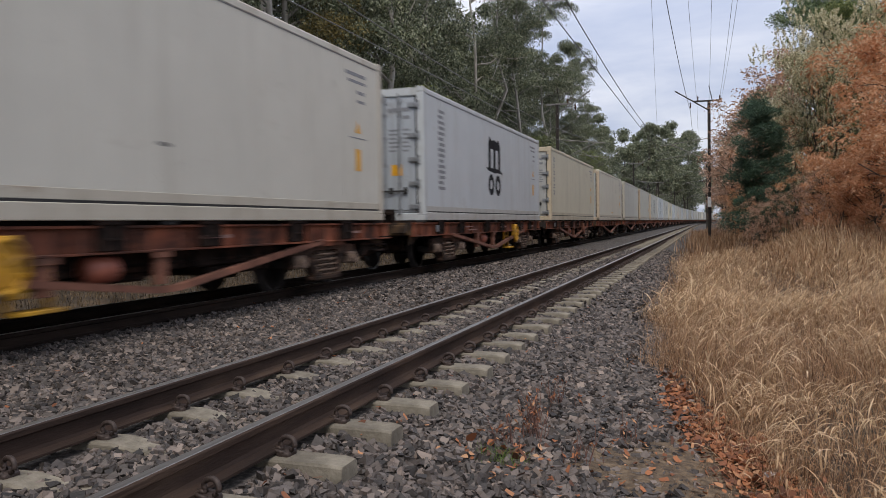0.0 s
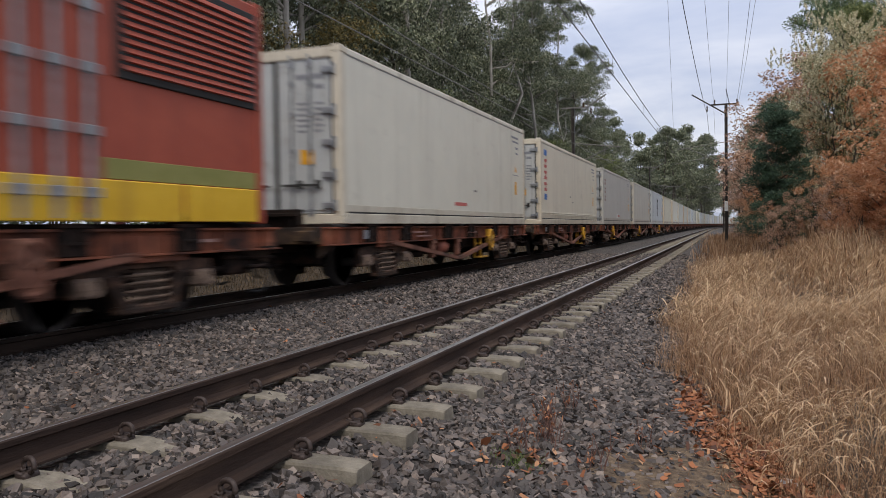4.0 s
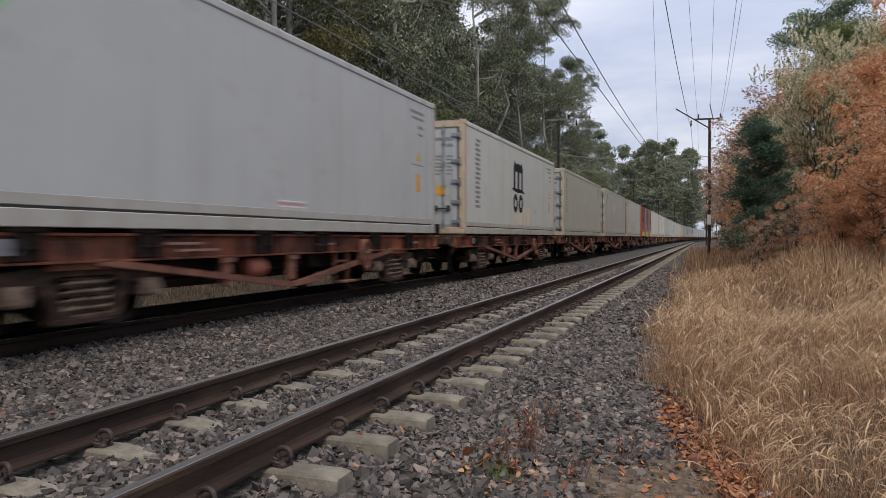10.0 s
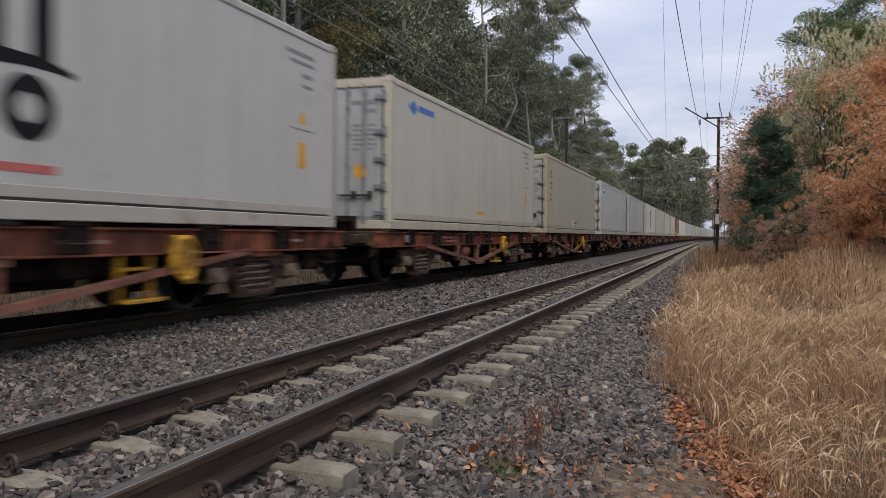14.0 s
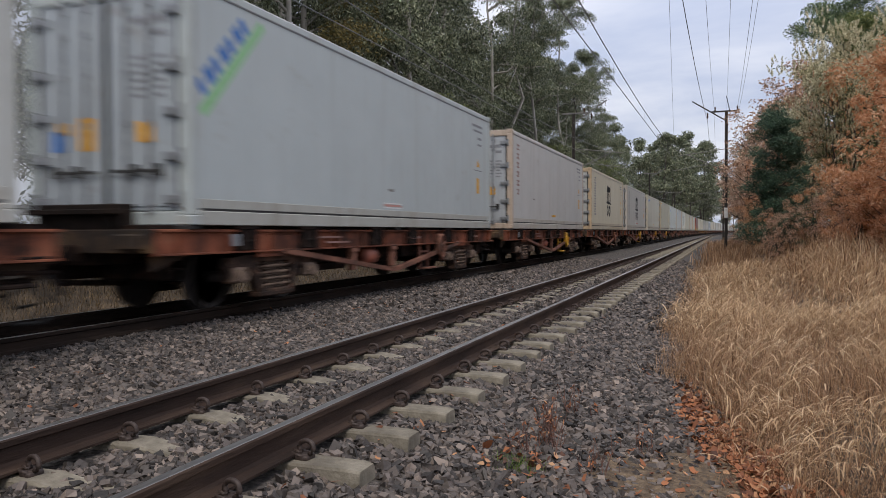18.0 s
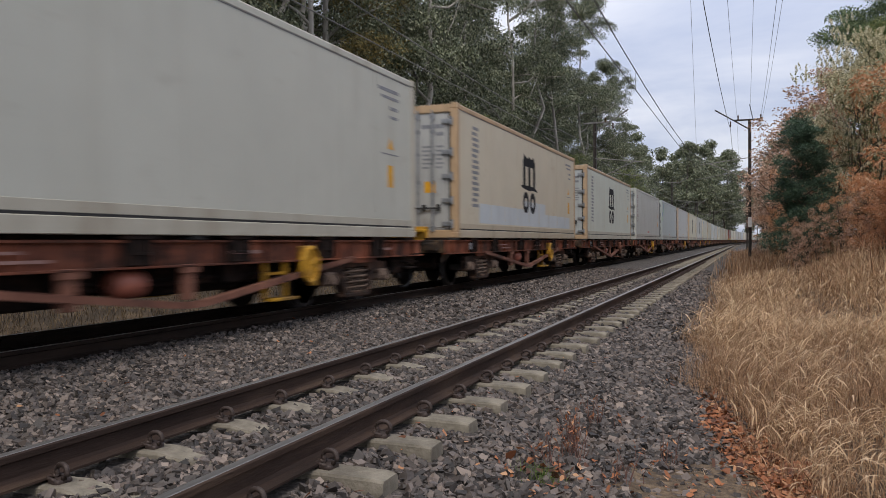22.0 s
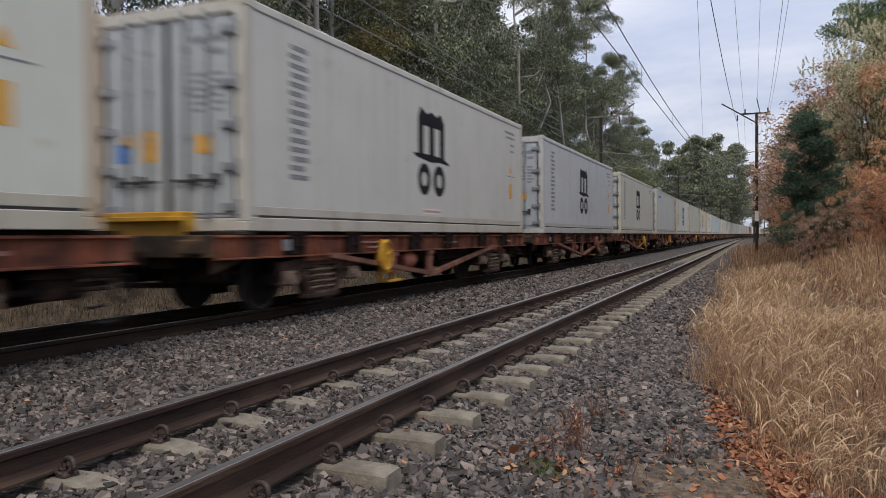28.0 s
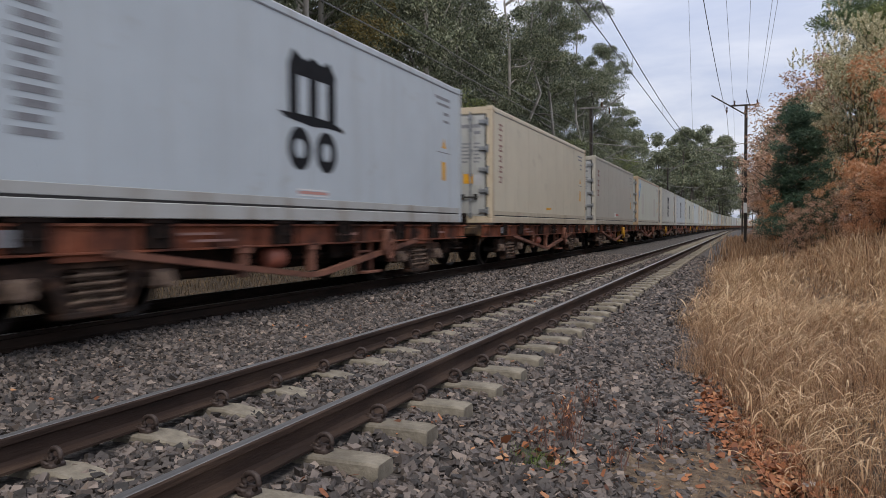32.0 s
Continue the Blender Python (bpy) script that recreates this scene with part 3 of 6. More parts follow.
def build_track(name, offset, near):
    track = tagged(new(name), "railway track with rusty rails on concrete sleepers in grey ballast" if near else "railway track under the passing train, rusty rails in ballast", "railway track", kind="structure")
    steps = [*range(-40, 160, 20), *range(160, 760, 20)]
    for side, r in (("rail", -0.566), ("rail", 0.566)):
        g = Geo().sweep(RAIL_PROFILE, [along(s, offset + r) for s in steps])
        rail = part("rail", g.mesh("rail", RAIL if near else DARKSTEEL), track, "rust-brown steel rail")
        h = Geo().sweep([(-0.027, -0.003), (0.027, -0.003), (0.024, 0.0), (-0.024, 0.0)], [along(s, offset + r) for s in steps])
        part("rail_head", h.mesh("rail_head", RAILTOP), rail, "polished running surface")
    far = Geo()
    sm, cm = shared("sleeper", sleeper_mesh), shared("clip", clip_mesh)
    for k in range(-8, 330):
        s = SLEEPER_Y + SLEEPER_STEP * k
        x, y, z, h = along(s, offset)
        if k < (150 if near else 90):
            sl = part("sleeper", sm, track, at=pose(x + 0.012 * math.sin(k * 5.1), y + 0.012 * math.sin(k * 2.3), -0.004 + 0.004 * math.sin(k * 1.7), 0, 0, -math.degrees(h) + 0.6 * math.sin(k * 3.3)))
            if near and k < 62:
                for px, turn in ((-0.566, 0), (-0.566, 180), (0.566, 0), (0.566, 180)):
                    d = 0.10 if turn == 0 else -0.10
                    part("spring_clip", cm, sl, at=pose(px + d, 0.008 * math.sin(k * 7 + px), 0, 0, 0, turn + 7 * math.sin(k * 4.7 + d * 31 + px)))
        else:
            far.add([(x + a, y + b, c) for a, b, c in ((-1, -0.1, -0.18), (1, -0.1, -0.18), (1, 0.1, -0.18), (-1, 0.1, -0.18), (-1, -0.12, -0.38), (1, -0.12, -0.38), (1, 0.12, -0.38), (-1, 0.12, -0.38))],
                    [(0, 1, 2, 3), (4, 5, 1, 0), (5, 6, 2, 1), (6, 7, 3, 2), (7, 4, 0, 3)])
    tagged(part("far_sleepers", far.mesh("far_sleepers", CONCRETE), track), kind="stuff")


# ---- wagons ----
def coil(bm, x, y, z0, z1, r, wire, turns):
    pts = [(x + r * math.cos(a), y + r * math.sin(a), z0 + (z1 - z0) * a / (2 * math.pi * turns)) for a in np.linspace(0, 2 * math.pi * turns, int(turns * 9))]
    bm.tube(pts, wire, 5)


def wagon_meshes():
    m = {}
    g = Geo()
    # deep I-beam with stiffeners, on the +x side
    for sx in (1,):
        x = 1.10
        g.box(x - 0.012, x + 0.012, -6.55, 6.55, 0.74, 1.02)
        g.box(x - 0.07, x + 0.07, -6.55, 6.55, 1.00, 1.03, 0.004)
        g.box(x - 0.07, x + 0.07, -6.55, 6.55, 0.73, 0.755, 0.004)
        for y in np.arange(-6.2, 6.3, 0.95):
            g.box(x - 0.06, x + 0.06, y - 0.012, y + 0.012, 0.755, 1.0)
        g.box(x + 0.012, x + 0.03, -4.6, -3.7, 0.66, 0.95, 0.004)
        g.box(x + 0.012, x + 0.03, 3.7, 4.6, 0.66, 0.95, 0.004)
    m["solebar"] = g.mesh("solebar", WAGON)
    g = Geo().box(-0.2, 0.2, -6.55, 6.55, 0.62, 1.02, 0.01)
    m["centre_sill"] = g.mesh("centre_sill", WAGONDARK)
    # Added plate fills the black gap below the containers.
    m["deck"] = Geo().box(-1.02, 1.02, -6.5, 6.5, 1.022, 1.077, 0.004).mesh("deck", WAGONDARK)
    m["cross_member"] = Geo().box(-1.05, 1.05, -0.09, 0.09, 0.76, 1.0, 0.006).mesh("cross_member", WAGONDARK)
    # Pan enlarged to fill the deep shade under the floor.
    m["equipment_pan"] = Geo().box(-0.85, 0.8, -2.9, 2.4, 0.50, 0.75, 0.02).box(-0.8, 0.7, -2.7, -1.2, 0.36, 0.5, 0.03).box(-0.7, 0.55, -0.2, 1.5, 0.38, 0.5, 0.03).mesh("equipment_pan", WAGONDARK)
    g = Geo().box(-1.08, 1.08, 6.5, 6.62, 0.76, 1.03, 0.01).box(-1.0, -0.7, 6.62, 6.74, 0.8, 0.98, 0.02).box(0.7, 1.0, 6.62, 6.74, 0.8, 0.98, 0.02)
    g.plate([(6.5, 0.55), (6.5, 1.0), (5.6, 1.0), (5.6, 0.8)], 0.98, 1.0).plate([(6.5, 0.55), (6.5, 1.0), (5.6, 1.0), (5.6, 0.8)], -1.0, -0.98)
    m["headstock"] = g.mesh("headstock", GRIMY)
    # Added clutter fills the black gap between headstock and wheels.
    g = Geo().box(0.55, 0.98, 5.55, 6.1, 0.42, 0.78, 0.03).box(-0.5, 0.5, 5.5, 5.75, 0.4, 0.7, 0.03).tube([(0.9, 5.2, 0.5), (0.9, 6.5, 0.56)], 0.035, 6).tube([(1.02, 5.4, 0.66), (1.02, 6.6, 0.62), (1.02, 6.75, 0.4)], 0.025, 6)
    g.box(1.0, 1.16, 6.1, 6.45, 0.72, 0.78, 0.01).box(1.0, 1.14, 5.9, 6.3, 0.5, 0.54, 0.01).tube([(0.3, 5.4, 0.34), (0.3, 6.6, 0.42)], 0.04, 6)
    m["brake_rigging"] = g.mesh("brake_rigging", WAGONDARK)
    m["end_platform"] = Geo().box(-0.62, 0.62, 6.3, 6.55, 1.0, 1.32, 0.012).box(-0.7, 0.7, 6.55, 6.66, 1.2, 1.26, 0.008).box(-0.55, -0.47, 6.55, 6.60, 0.8, 1.2, 0.006).box(0.47, 0.55, 6.55, 6.60, 0.8, 1.2, 0.006).mesh("end_platform", DARKSTEEL)
    m["end_platform_y"] = Geo().box(-0.62, 0.62, 6.3, 6.55, 1.0, 1.32, 0.012).box(-0.7, 0.7, 6.55, 6.66, 1.2, 1.26, 0.008).mesh("end_platform", YPAINT)
    g = Geo()
    for a, b in (((-4.0, 0.74), (-0.2, 0.30)), ((-0.2, 0.30), (0.15, 0.30)), ((0.15, 0.30), (3.75, 0.74))):
        way = Vector((0, b[0] - a[0], b[1] - a[1])).normalized()
        up = Vector((0, -way.z, way.y)) * 0.038
        p, q = Vector((0, *a)), Vector((0, *b))
        g.plate([tuple((p - up)[1:]), tuple((q - up)[1:]), tuple((q + up)[1:]), tuple((p + up)[1:])], 1.07, 1.17)
    m["truss"] = g.mesh("truss", TRUSS)
    m["queen_post"] = Geo().box(1.05, 1.15, -0.075, 0.075, 0.36, 0.75, 0.008).box(1.13, 1.165, -0.14, 0.14, 0.66, 0.76, 0.006).mesh("queen_post", TRUSS)
    g = Geo()
    g.tube([(0.98, -0.21, 0.57), (0.98, -0.16, 0.57), (0.98, 0.16, 0.57), (0.98, 0.21, 0.57)], [0.07, 0.15, 0.15, 0.07], 14)
    m["air_reservoir"] = g.mesh("air_reservoir", TANK, True)
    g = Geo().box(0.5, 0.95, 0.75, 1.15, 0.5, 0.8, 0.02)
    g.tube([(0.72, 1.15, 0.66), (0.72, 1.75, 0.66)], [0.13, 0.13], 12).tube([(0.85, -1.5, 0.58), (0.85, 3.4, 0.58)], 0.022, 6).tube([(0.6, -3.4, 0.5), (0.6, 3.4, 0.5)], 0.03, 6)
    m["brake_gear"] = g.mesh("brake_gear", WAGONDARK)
    g = Geo()
    g.box(1.00, 1.22, 1.47, 2.02, 0.22, 0.26, 0.006)
    rung = Geo().box(1.0, 1.06, 1.535, 1.945, 0.56, 0.60, 0.006)
    stile = Geo().box(1.0, 1.06, 1.465, 1.535, 0.262, 0.74, 0.006)
    for key, mat in (("", YPAINT), ("_dull", TRUSS)):
        m["step" + key], m["rung" + key], m["stile" + key] = g.mesh("step", mat), rung.mesh("rung", mat), stile.mesh("stile", mat)
    g = Geo()
    ring = [(1.23, 2.35 + 0.20 * math.cos(a), 0.68 + 0.24 * math.sin(a)) for a in np.linspace(0, 2 * math.pi, 19)]
    g.tube(ring, 0.028, 6)
    for a in (0.4, 2.5, 4.6):
        g.tube([(1.23, 2.35, 0.68), (1.23, 2.35 + 0.2 * math.cos(a), 0.68 + 0.24 * math.sin(a))], 0.02, 5)
    g.box(1.1, 1.22, 2.2, 2.5, 0.5, 0.95, 0.012).box(1.13, 1.21, 2.42, 2.56, 0.38, 0.62, 0.01)
    m["hand_brake"] = g.mesh("hand_brake", YPAINT)
    m["hand_brake_dull"] = g.mesh("hand_brake", TRUSS)
    m["number_plate"] = Geo().box(1.175, 1.185, -5.25, -5.0, 0.82, 0.97, 0.002).mesh("number_plate", GREYINK)
    m["marking"] = Geo().box(1.175, 1.183, -3.0, -2.3, 0.9, 0.93).box(1.175, 1.183, -2.8, -2.0, 0.82, 0.85).box(1.175, 1.183, 0.6, 1.2, 0.86, 0.9).box(1.175, 1.183, 4.8, 5.1, 0.86, 0.9).mesh("marking", BROWNINK)
    m["container_seat"] = Geo().box(0.92, 1.2, -0.1, 0.1, 1.03, 1.08, 0.008).mesh("container_seat", BLACK)
    m["stanchion"] = Geo().box(1.02, 1.175, -0.2, 0.2, 0.76, 1.04, 0.01).box(1.05, 1.2, -0.24, 0.24, 1.035, 1.078, 0.004).box(1.17, 1.2, -0.18, -0.12, 0.77, 1.035, 0.004).box(1.17, 1.2, 0.12, 0.18, 0.77, 1.035, 0.004).box(1.17, 1.195, -0.12, 0.12, 0.87, 0.9, 0.004).mesh("stanchion", WAGONDARK)
    # couplers
    g = Geo().box(-0.09, 0.09, 6.6, 7.05, 0.66, 0.86, 0.02).box(-0.17, 0.15, 7.0, 7.22, 0.62, 0.90, 0.04)
    m["coupler"] = g.mesh("coupler", WAGONDARK)
    g = Geo()
    g.tube([(0.36, 6.7, 0.75), (0.36, 6.9, 0.62), (0.38, 7.05, 0.36), (0.38, 7.2, 0.28)], 0.028, 7)
    m["air_hose"] = g.mesh("air_hose", BLACK, True)
    g = Geo()
    g.tube([(0.75, 6.7, 0.62), (0.75, 6.85, 0.5), (0.75, 6.95, 0.25), (0.75, 6.7, 0.12), (0.75, 6.4, 0.15)], 0.02, 6)
    m["cable"] = g.mesh("air_hose", BLACK, True)
    # bogie, about its own middle
    m["bolster"] = Geo().box(-0.95, 0.95, -0.17, 0.17, 0.48, 0.70, 0.03).box(-0.3, 0.3, -0.25, 0.25, 0.66, 0.76, 0.03).mesh("bolster", WAGONDARK)
    g = Geo()
    top = [(-1.12, 0.56), (-1.08, 0.66), (-0.55, 0.70), (0.55, 0.70), (1.08, 0.66), (1.12, 0.56), (1.05, 0.34), (0.80, 0.34), (0.74, 0.52), (0.44, 0.52),
           (0.40, 0.60), (-0.40, 0.60), (-0.44, 0.52), (-0.74, 0.52), (-0.80, 0.34), (-1.05, 0.34)]
    g.plate(top, 0.93, 1.05)
    low = [(-0.62, 0.54), (-0.46, 0.54), (-0.30, 0.22), (0.30, 0.22), (0.46, 0.54), (0.62, 0.54), (0.38, 0.12), (-0.38, 0.12)]
    g.plate(low, 0.92, 1.08)
    g.box(0.9, 1.1, -0.42, 0.42, 0.12, 0.19, 0.015)
    m["side_frame"] = g.mesh("side_frame", BOGIE)
    g = Geo()
    for y in (-0.2, 0.0, 0.2):
        coil(g, 1.02, y, 0.20, 0.58, 0.085, 0.019, 4.5)
    m["spring"] = g.mesh("spring", DUSTY, True)
    g = Geo().box(0.94, 1.12, -0.14, 0.14, 0.34, 0.54, 0.03).tube([(1.1, 0, 0.43), (1.17, 0, 0.43)], [0.10, 0.085], 10)
    m["axle_box"] = g.mesh("axle_box", DUSTY)
    m["brake_beam"] = Geo().box(-0.8, 0.8, -0.04, 0.04, 0.3, 0.38, 0.01).box(0.5, 0.6, -0.07, 0.07, 0.26, 0.5, 0.01).box(-0.6, -0.5, -0.07, 0.07, 0.26, 0.5, 0.01).mesh("brake_beam", WAGONDARK)
    # wheelset about its axle
    g = Geo().tube([(-0.95, 0, 0), (0.95, 0, 0)], 0.075, 10)
    for sx in (-1, 1):
        rr = [(0.495, 0.10), (0.50, 0.40), (0.502, 0.445), (0.53, 0.445), (0.535, 0.42), (0.62, 0.417), (0.62, 0.36), (0.575, 0.34), (0.57, 0.16), (0.60, 0.10)]
        g.tube([(sx * a, 0, 0) for a, _ in rr], [b for _, b in rr], 28)
    for a in range(4):
        c, s = math.cos(a * math.pi / 2), math.sin(a * math.pi / 2)
        g.box(0.575, 0.60, c * 0.24 - 0.035, c * 0.24 + 0.035, s * 0.24 - 0.035, s * 0.24 + 0.035, 0.006)
    m["wheelset"] = g.mesh("wheelset", WHEEL)
    return m


FLIP = pose(0, 0, 0, 0, 0, 180)
WHEELSETS = []


def make_wagon(k, full, yellow_end):
    m = shared("wagon", wagon_meshes)
    dull = "" if k in (-1, 0, 1, 2, 3, 11, 12, 13, 15, 17, 19, 20, 22, 23, 25, 27, 30) else "_dull"
    w = tagged(new("container_wagon"), "oxide-red flat container wagon with rusty trussed underframe, rolling" if full else "distant oxide-red container wagon in a long train", "rail wagon", "wagons of the train")
    for turn in (None, FLIP):
        mirror = turn or pose(0, 0, 0)
        part("solebar", m["solebar"], w, at=mirror)
        part("headstock", m["headstock"], w, at=mirror)
        part("coupler", m["coupler"], w, at=mirror)
        part("truss", m["truss"], w, at=mirror)
    part("centre_sill", m["centre_sill"], w)
    part("deck", m["deck"], w)
    if full:
        part("equipment_pan", m["equipment_pan"], w)
        for y in (-5.4, -3.2, -1.6, 0.2, 1.6, 3.2, 5.4):
            part("cross_member", m["cross_member"], w, at=pose(0, y, 0))
    for turn in (None, FLIP):
        mirror = turn or pose(0, 0, 0)
        if full:
            side = Matrix.Identity(4) if turn is None else Matrix.Diagonal((-1, 1, 1, 1))
            part("queen_post", m["queen_post"], w, at=mirror @ pose(0, -1.75, 0))
            part("queen_post", m["queen_post"], w, at=mirror @ pose(0, -0.1, 0))
            part("air_reservoir", m["air_reservoir"], w, at=mirror @ pose(0, -0.9, 0))
            part("brake_gear", m["brake_gear"], w, at=mirror)
            st = part("step", m["step" + dull], w, "rusty steel step" if dull else "yellow steel step", at=mirror if turn is None else mirror @ pose(0, -3.6, 0))
            part("rung", m["rung" + dull], st)
            part("stile", m["stile" + dull], st)
            part("stile", m["stile" + dull], st, at=pose(0, 0.48, 0))
            part("hand_brake", m["hand_brake" + dull], w, "rusty brake wheel" if dull else "yellow brake wheel", at=mirror if turn is None else mirror @ pose(0, -4.6, 0))
            tagged(part("marking", m["marking"], w, at=mirror), kind="stuff")
            part("number_plate", m["number_plate"], w, at=mirror)
            for y in (-6.0, 0.0):
                part("container_seat", m["container_seat"], w, at=mirror @ pose(0, y, 0))
            part("air_hose", m["air_hose"], w, at=mirror)
            part("brake_rigging", m["brake_rigging"], w, at=mirror)
            part("cable", m["cable"], w, at=mirror)
            for y in (-4.9, -3.3, -0.9, 0.8, 2.9, 4.6):
                part("stanchion", m["stanchion"], w, at=mirror @ pose(0, y, 0))
            part("end_platform", m["end_platform_y" if yellow_end else "end_platform"], w, at=mirror)
    for y in (-4.05, 4.05):
        b = part("bogie", m["bolster"], w, at=pose(0, y, 0))
        for turn in (None, FLIP):
            mirror = turn or pose(0, 0, 0)
            part("side_frame", m["side_frame"], b, at=mirror)
            if full:
                part("spring", m["spring"], b, at=mirror)
                part("axle_box", m["axle_box"], b, at=mirror @ pose(0, -0.9, 0))
                part("axle_box", m["axle_box"], b, at=mirror @ pose(0, 0.9, 0))
        for d in (-0.9, 0.9):
            ws = part("wheelset", m["wheelset"], b, at=pose(0, d, 0.417))
            if full:
                WHEELSETS.append((k, ws, d))
                part("brake_beam", m["brake_beam"], b, at=pose(0, d * 0.5, 0))
    return w


# ---- containers ----
FINE_PRINT = ("notice", "thin_red", "code_print", "data_column", "slant_text", "slant_white", "lettering_brown", "lettering_dark", "big_brown", "lettering_red", "red_line", "white_line")


def container_meshes():
    m = {}
    # insulated box with flat sides, held in a frame; base at z 0, doors towards -y
    g = Geo().box(-1.205, 1.205, -5.98, 6.05, 0.30, 2.80, 0.006)
    m["body"] = g.mesh("body", PAINT)
    m["body_rust"] = g.mesh("body", RUSTPAINT)
    g = Geo()
    for y in np.arange(-4.9, 5.6, 1.17):
        g.box(1.2035, 1.2075, y - 0.012, y + 0.012, 0.42, 2.72)
        g.box(-1.2075, -1.2035, y - 0.012, y + 0.012, 0.42, 2.72)
    m["seam"] = g.mesh("seam", PAINT)
    g = Geo().box(1.13, 1.219, -5.94, 5.94, 0.0, 0.17, 0.008).box(1.15, 1.207, -5.94, 5.94, 0.17, 0.20).box(1.13, 1.2095, -5.94, 5.94, 0.20, 0.31, 0.003)
    m["side_rail"] = g.mesh("side_rail", TRIM)
    m["rub_groove"] = Geo().box(1.20, 1.211, -5.9, 5.9, 0.170, 0.199).mesh("rub_groove", BLACK)
    g = Geo()
    for i in range(2):
        g.box(1.19, 1.2135 + 0.006 * i, -5.9, 5.9, 0.315 + i * 0.06, 0.350 + i * 0.06, 0.006)
    m["kick_rib"] = g.mesh("kick_rib", TRIM)
    g = Geo().box(1.13, 1.217, -5.94, 5.94, 2.76, 2.868, 0.012)
    m["top_rail"] = g.mesh("top_rail", TRIM)
    m["rail_line"] = Geo().box(1.2, 1.2125, -5.9, 5.9, 2.749, 2.757).mesh("rail_line", GREYINK)
    g = Geo().box(-1.2, 1.2, -6.0, 6.0, 2.80, 2.885, 0.02)
    m["roof"] = g.mesh("roof", TRIM)
    m["corner_post"] = Geo().box(1.06, 1.219, -6.095, -5.95, 0.12, 2.77, 0.01).mesh("corner_post", TRIM)
    m["corner_casting"] = Geo().box(1.055, 1.2225, -6.098, -5.92, 0.0, 0.12, 0.012).mesh("corner_casting", TRIM)
    m["end_beam"] = Geo().box(-1.06, 1.06, -6.09, -5.95, 0.0, 0.16, 0.01).mesh("end_beam", TRIM)
    m["end_header"] = Geo().box(-1.06, 1.06, -6.09, -5.95, 2.70, 2.87, 0.01).mesh("end_header", TRIM)
    g = Geo().box(-1.06, 1.06, 5.95, 6.09, 0.05, 2.84, 0.02).box(-0.9, 0.9, 6.08, 6.11, 1.4, 2.7, 0.02).box(-0.9, 0.9, 6.08, 6.105, 0.3, 1.25, 0.02)
    m["cooling_unit"] = g.mesh("cooling_unit", TRIM)
    m["door"] = Geo().box(0.02, 1.05, -6.06, -5.98, 0.17, 2.69, 0.012).mesh("door", DOOR)
    m["door_panel"] = Geo().box(0.0, 0.24, -6.074, -6.058, 0.22, 2.64, 0.008).mesh("door_panel", DOOR)
    g = Geo()
    for z in (0.2, 2.62):
        g.box(-0.05, 0.05, -6.11, -6.07, z - 0.06, z + 0.06, 0.008)
    for z in (0.6, 1.2, 1.8, 2.3):
        g.box(-0.045, 0.045, -6.105, -6.07, z - 0.04, z + 0.04, 0.006)
    g.tube([(0, -6.10, 0.12), (0, -6.10, 2.76)], 0.022, 8)
    m["lock_rod"] = g.mesh("lock_rod", GALV)
    m["door_handle"] = Geo().box(-0.02, 0.36, -6.125, -6.105, 0.62, 0.66, 0.006).box(0.26, 0.34, -6.13, -6.07, 0.58, 0.72, 0.006).mesh("door_handle", BLACK)
    m["hinge"] = Geo().box(0.86, 1.12, -6.115, -6.075, -0.05, 0.05, 0.008).tube([(1.10, -6.115, -0.09), (1.10, -6.115, 0.09)], 0.03, 8).mesh("hinge", GALV)
    g = Geo().box(1.02, 1.06, -6.08, -6.05, 0.17, 2.69).box(-0.035, 0.03, -6.078, -6.05, 0.17, 2.69)
    m["seal"] = g.mesh("seal", BLACK)
    # markings, each a thin film: outward is +x on the sides, -y on the doors
    def film(mat, *boxes):
        b = Geo()
        for y0, y1, z0, z1 in boxes:
            b.box(1.2030, 1.2085, y0, y1, z0, z1)
        return b.mesh("marking", mat)

    def disc(b, y, z, ry, rz, ring, gaps=()):
        """A thick oval ring, open in the gaps (degrees)."""
        n = 28
        for i in range(n):
            a0, a1 = 360 * i / n, 360 * (i + 1) / n
            if any(lo <= (a0 + a1) / 2 <= hi for lo, hi in gaps):
                continue
            o = [(y + ry * math.cos(radians(a)) * q, z + rz * math.sin(radians(a)) * q) for a, q in ((a0, ring), (a0, 1), (a1, 1), (a1, ring))]
            b.plate(o, 1.2030, 1.2085)
        return b

    b = Geo()
    for y in (-0.44, 0.0, 0.44):
        b.box(1.203, 1.2085, y - 0.10, y + 0.10, 1.24, 2.02)
    b.plate([(-0.54, 2.0), (-0.44, 2.22), (-0.2, 2.1), (0.0, 2.18), (0.2, 2.1), (0.38, 2.2), (0.54, 2.0), (0.5, 1.86), (-0.5, 1.86)], 1.203, 1.2083)
    b.plate([(-0.74, 1.27), (-0.6, 1.20), (-0.3, 1.17), (0.0, 1.14), (0.3, 1.17), (0.6, 1.16), (0.74, 1.13), (0.74, 1.19), (0.5, 1.27), (0.2, 1.29), (-0.5, 1.29)], 1.203, 1.2087)
    disc(b, -0.31, 0.78, 0.25, 0.32, 0.45)
    disc(b, 0.31, 0.78, 0.25, 0.32, 0.45)
    b.v = [(x, y * 1.2, 0.70 + (z - 0.46) * 0.94) for x, y, z in b.v]
    m["logo"] = b.mesh("logo", INK)
    m["data_column"] = film(GREYINK, *[(0.0 + (0.05 if i % 3 == 0 else 0), 0.45 - (0.1 if i % 4 == 1 else 0), 2.45 - i * 0.125, 2.52 - i * 0.125) for i in range(15)])
    m["yellow_label"] = film(YELLOW, (0.0, 0.2, 0.86, 1.24))
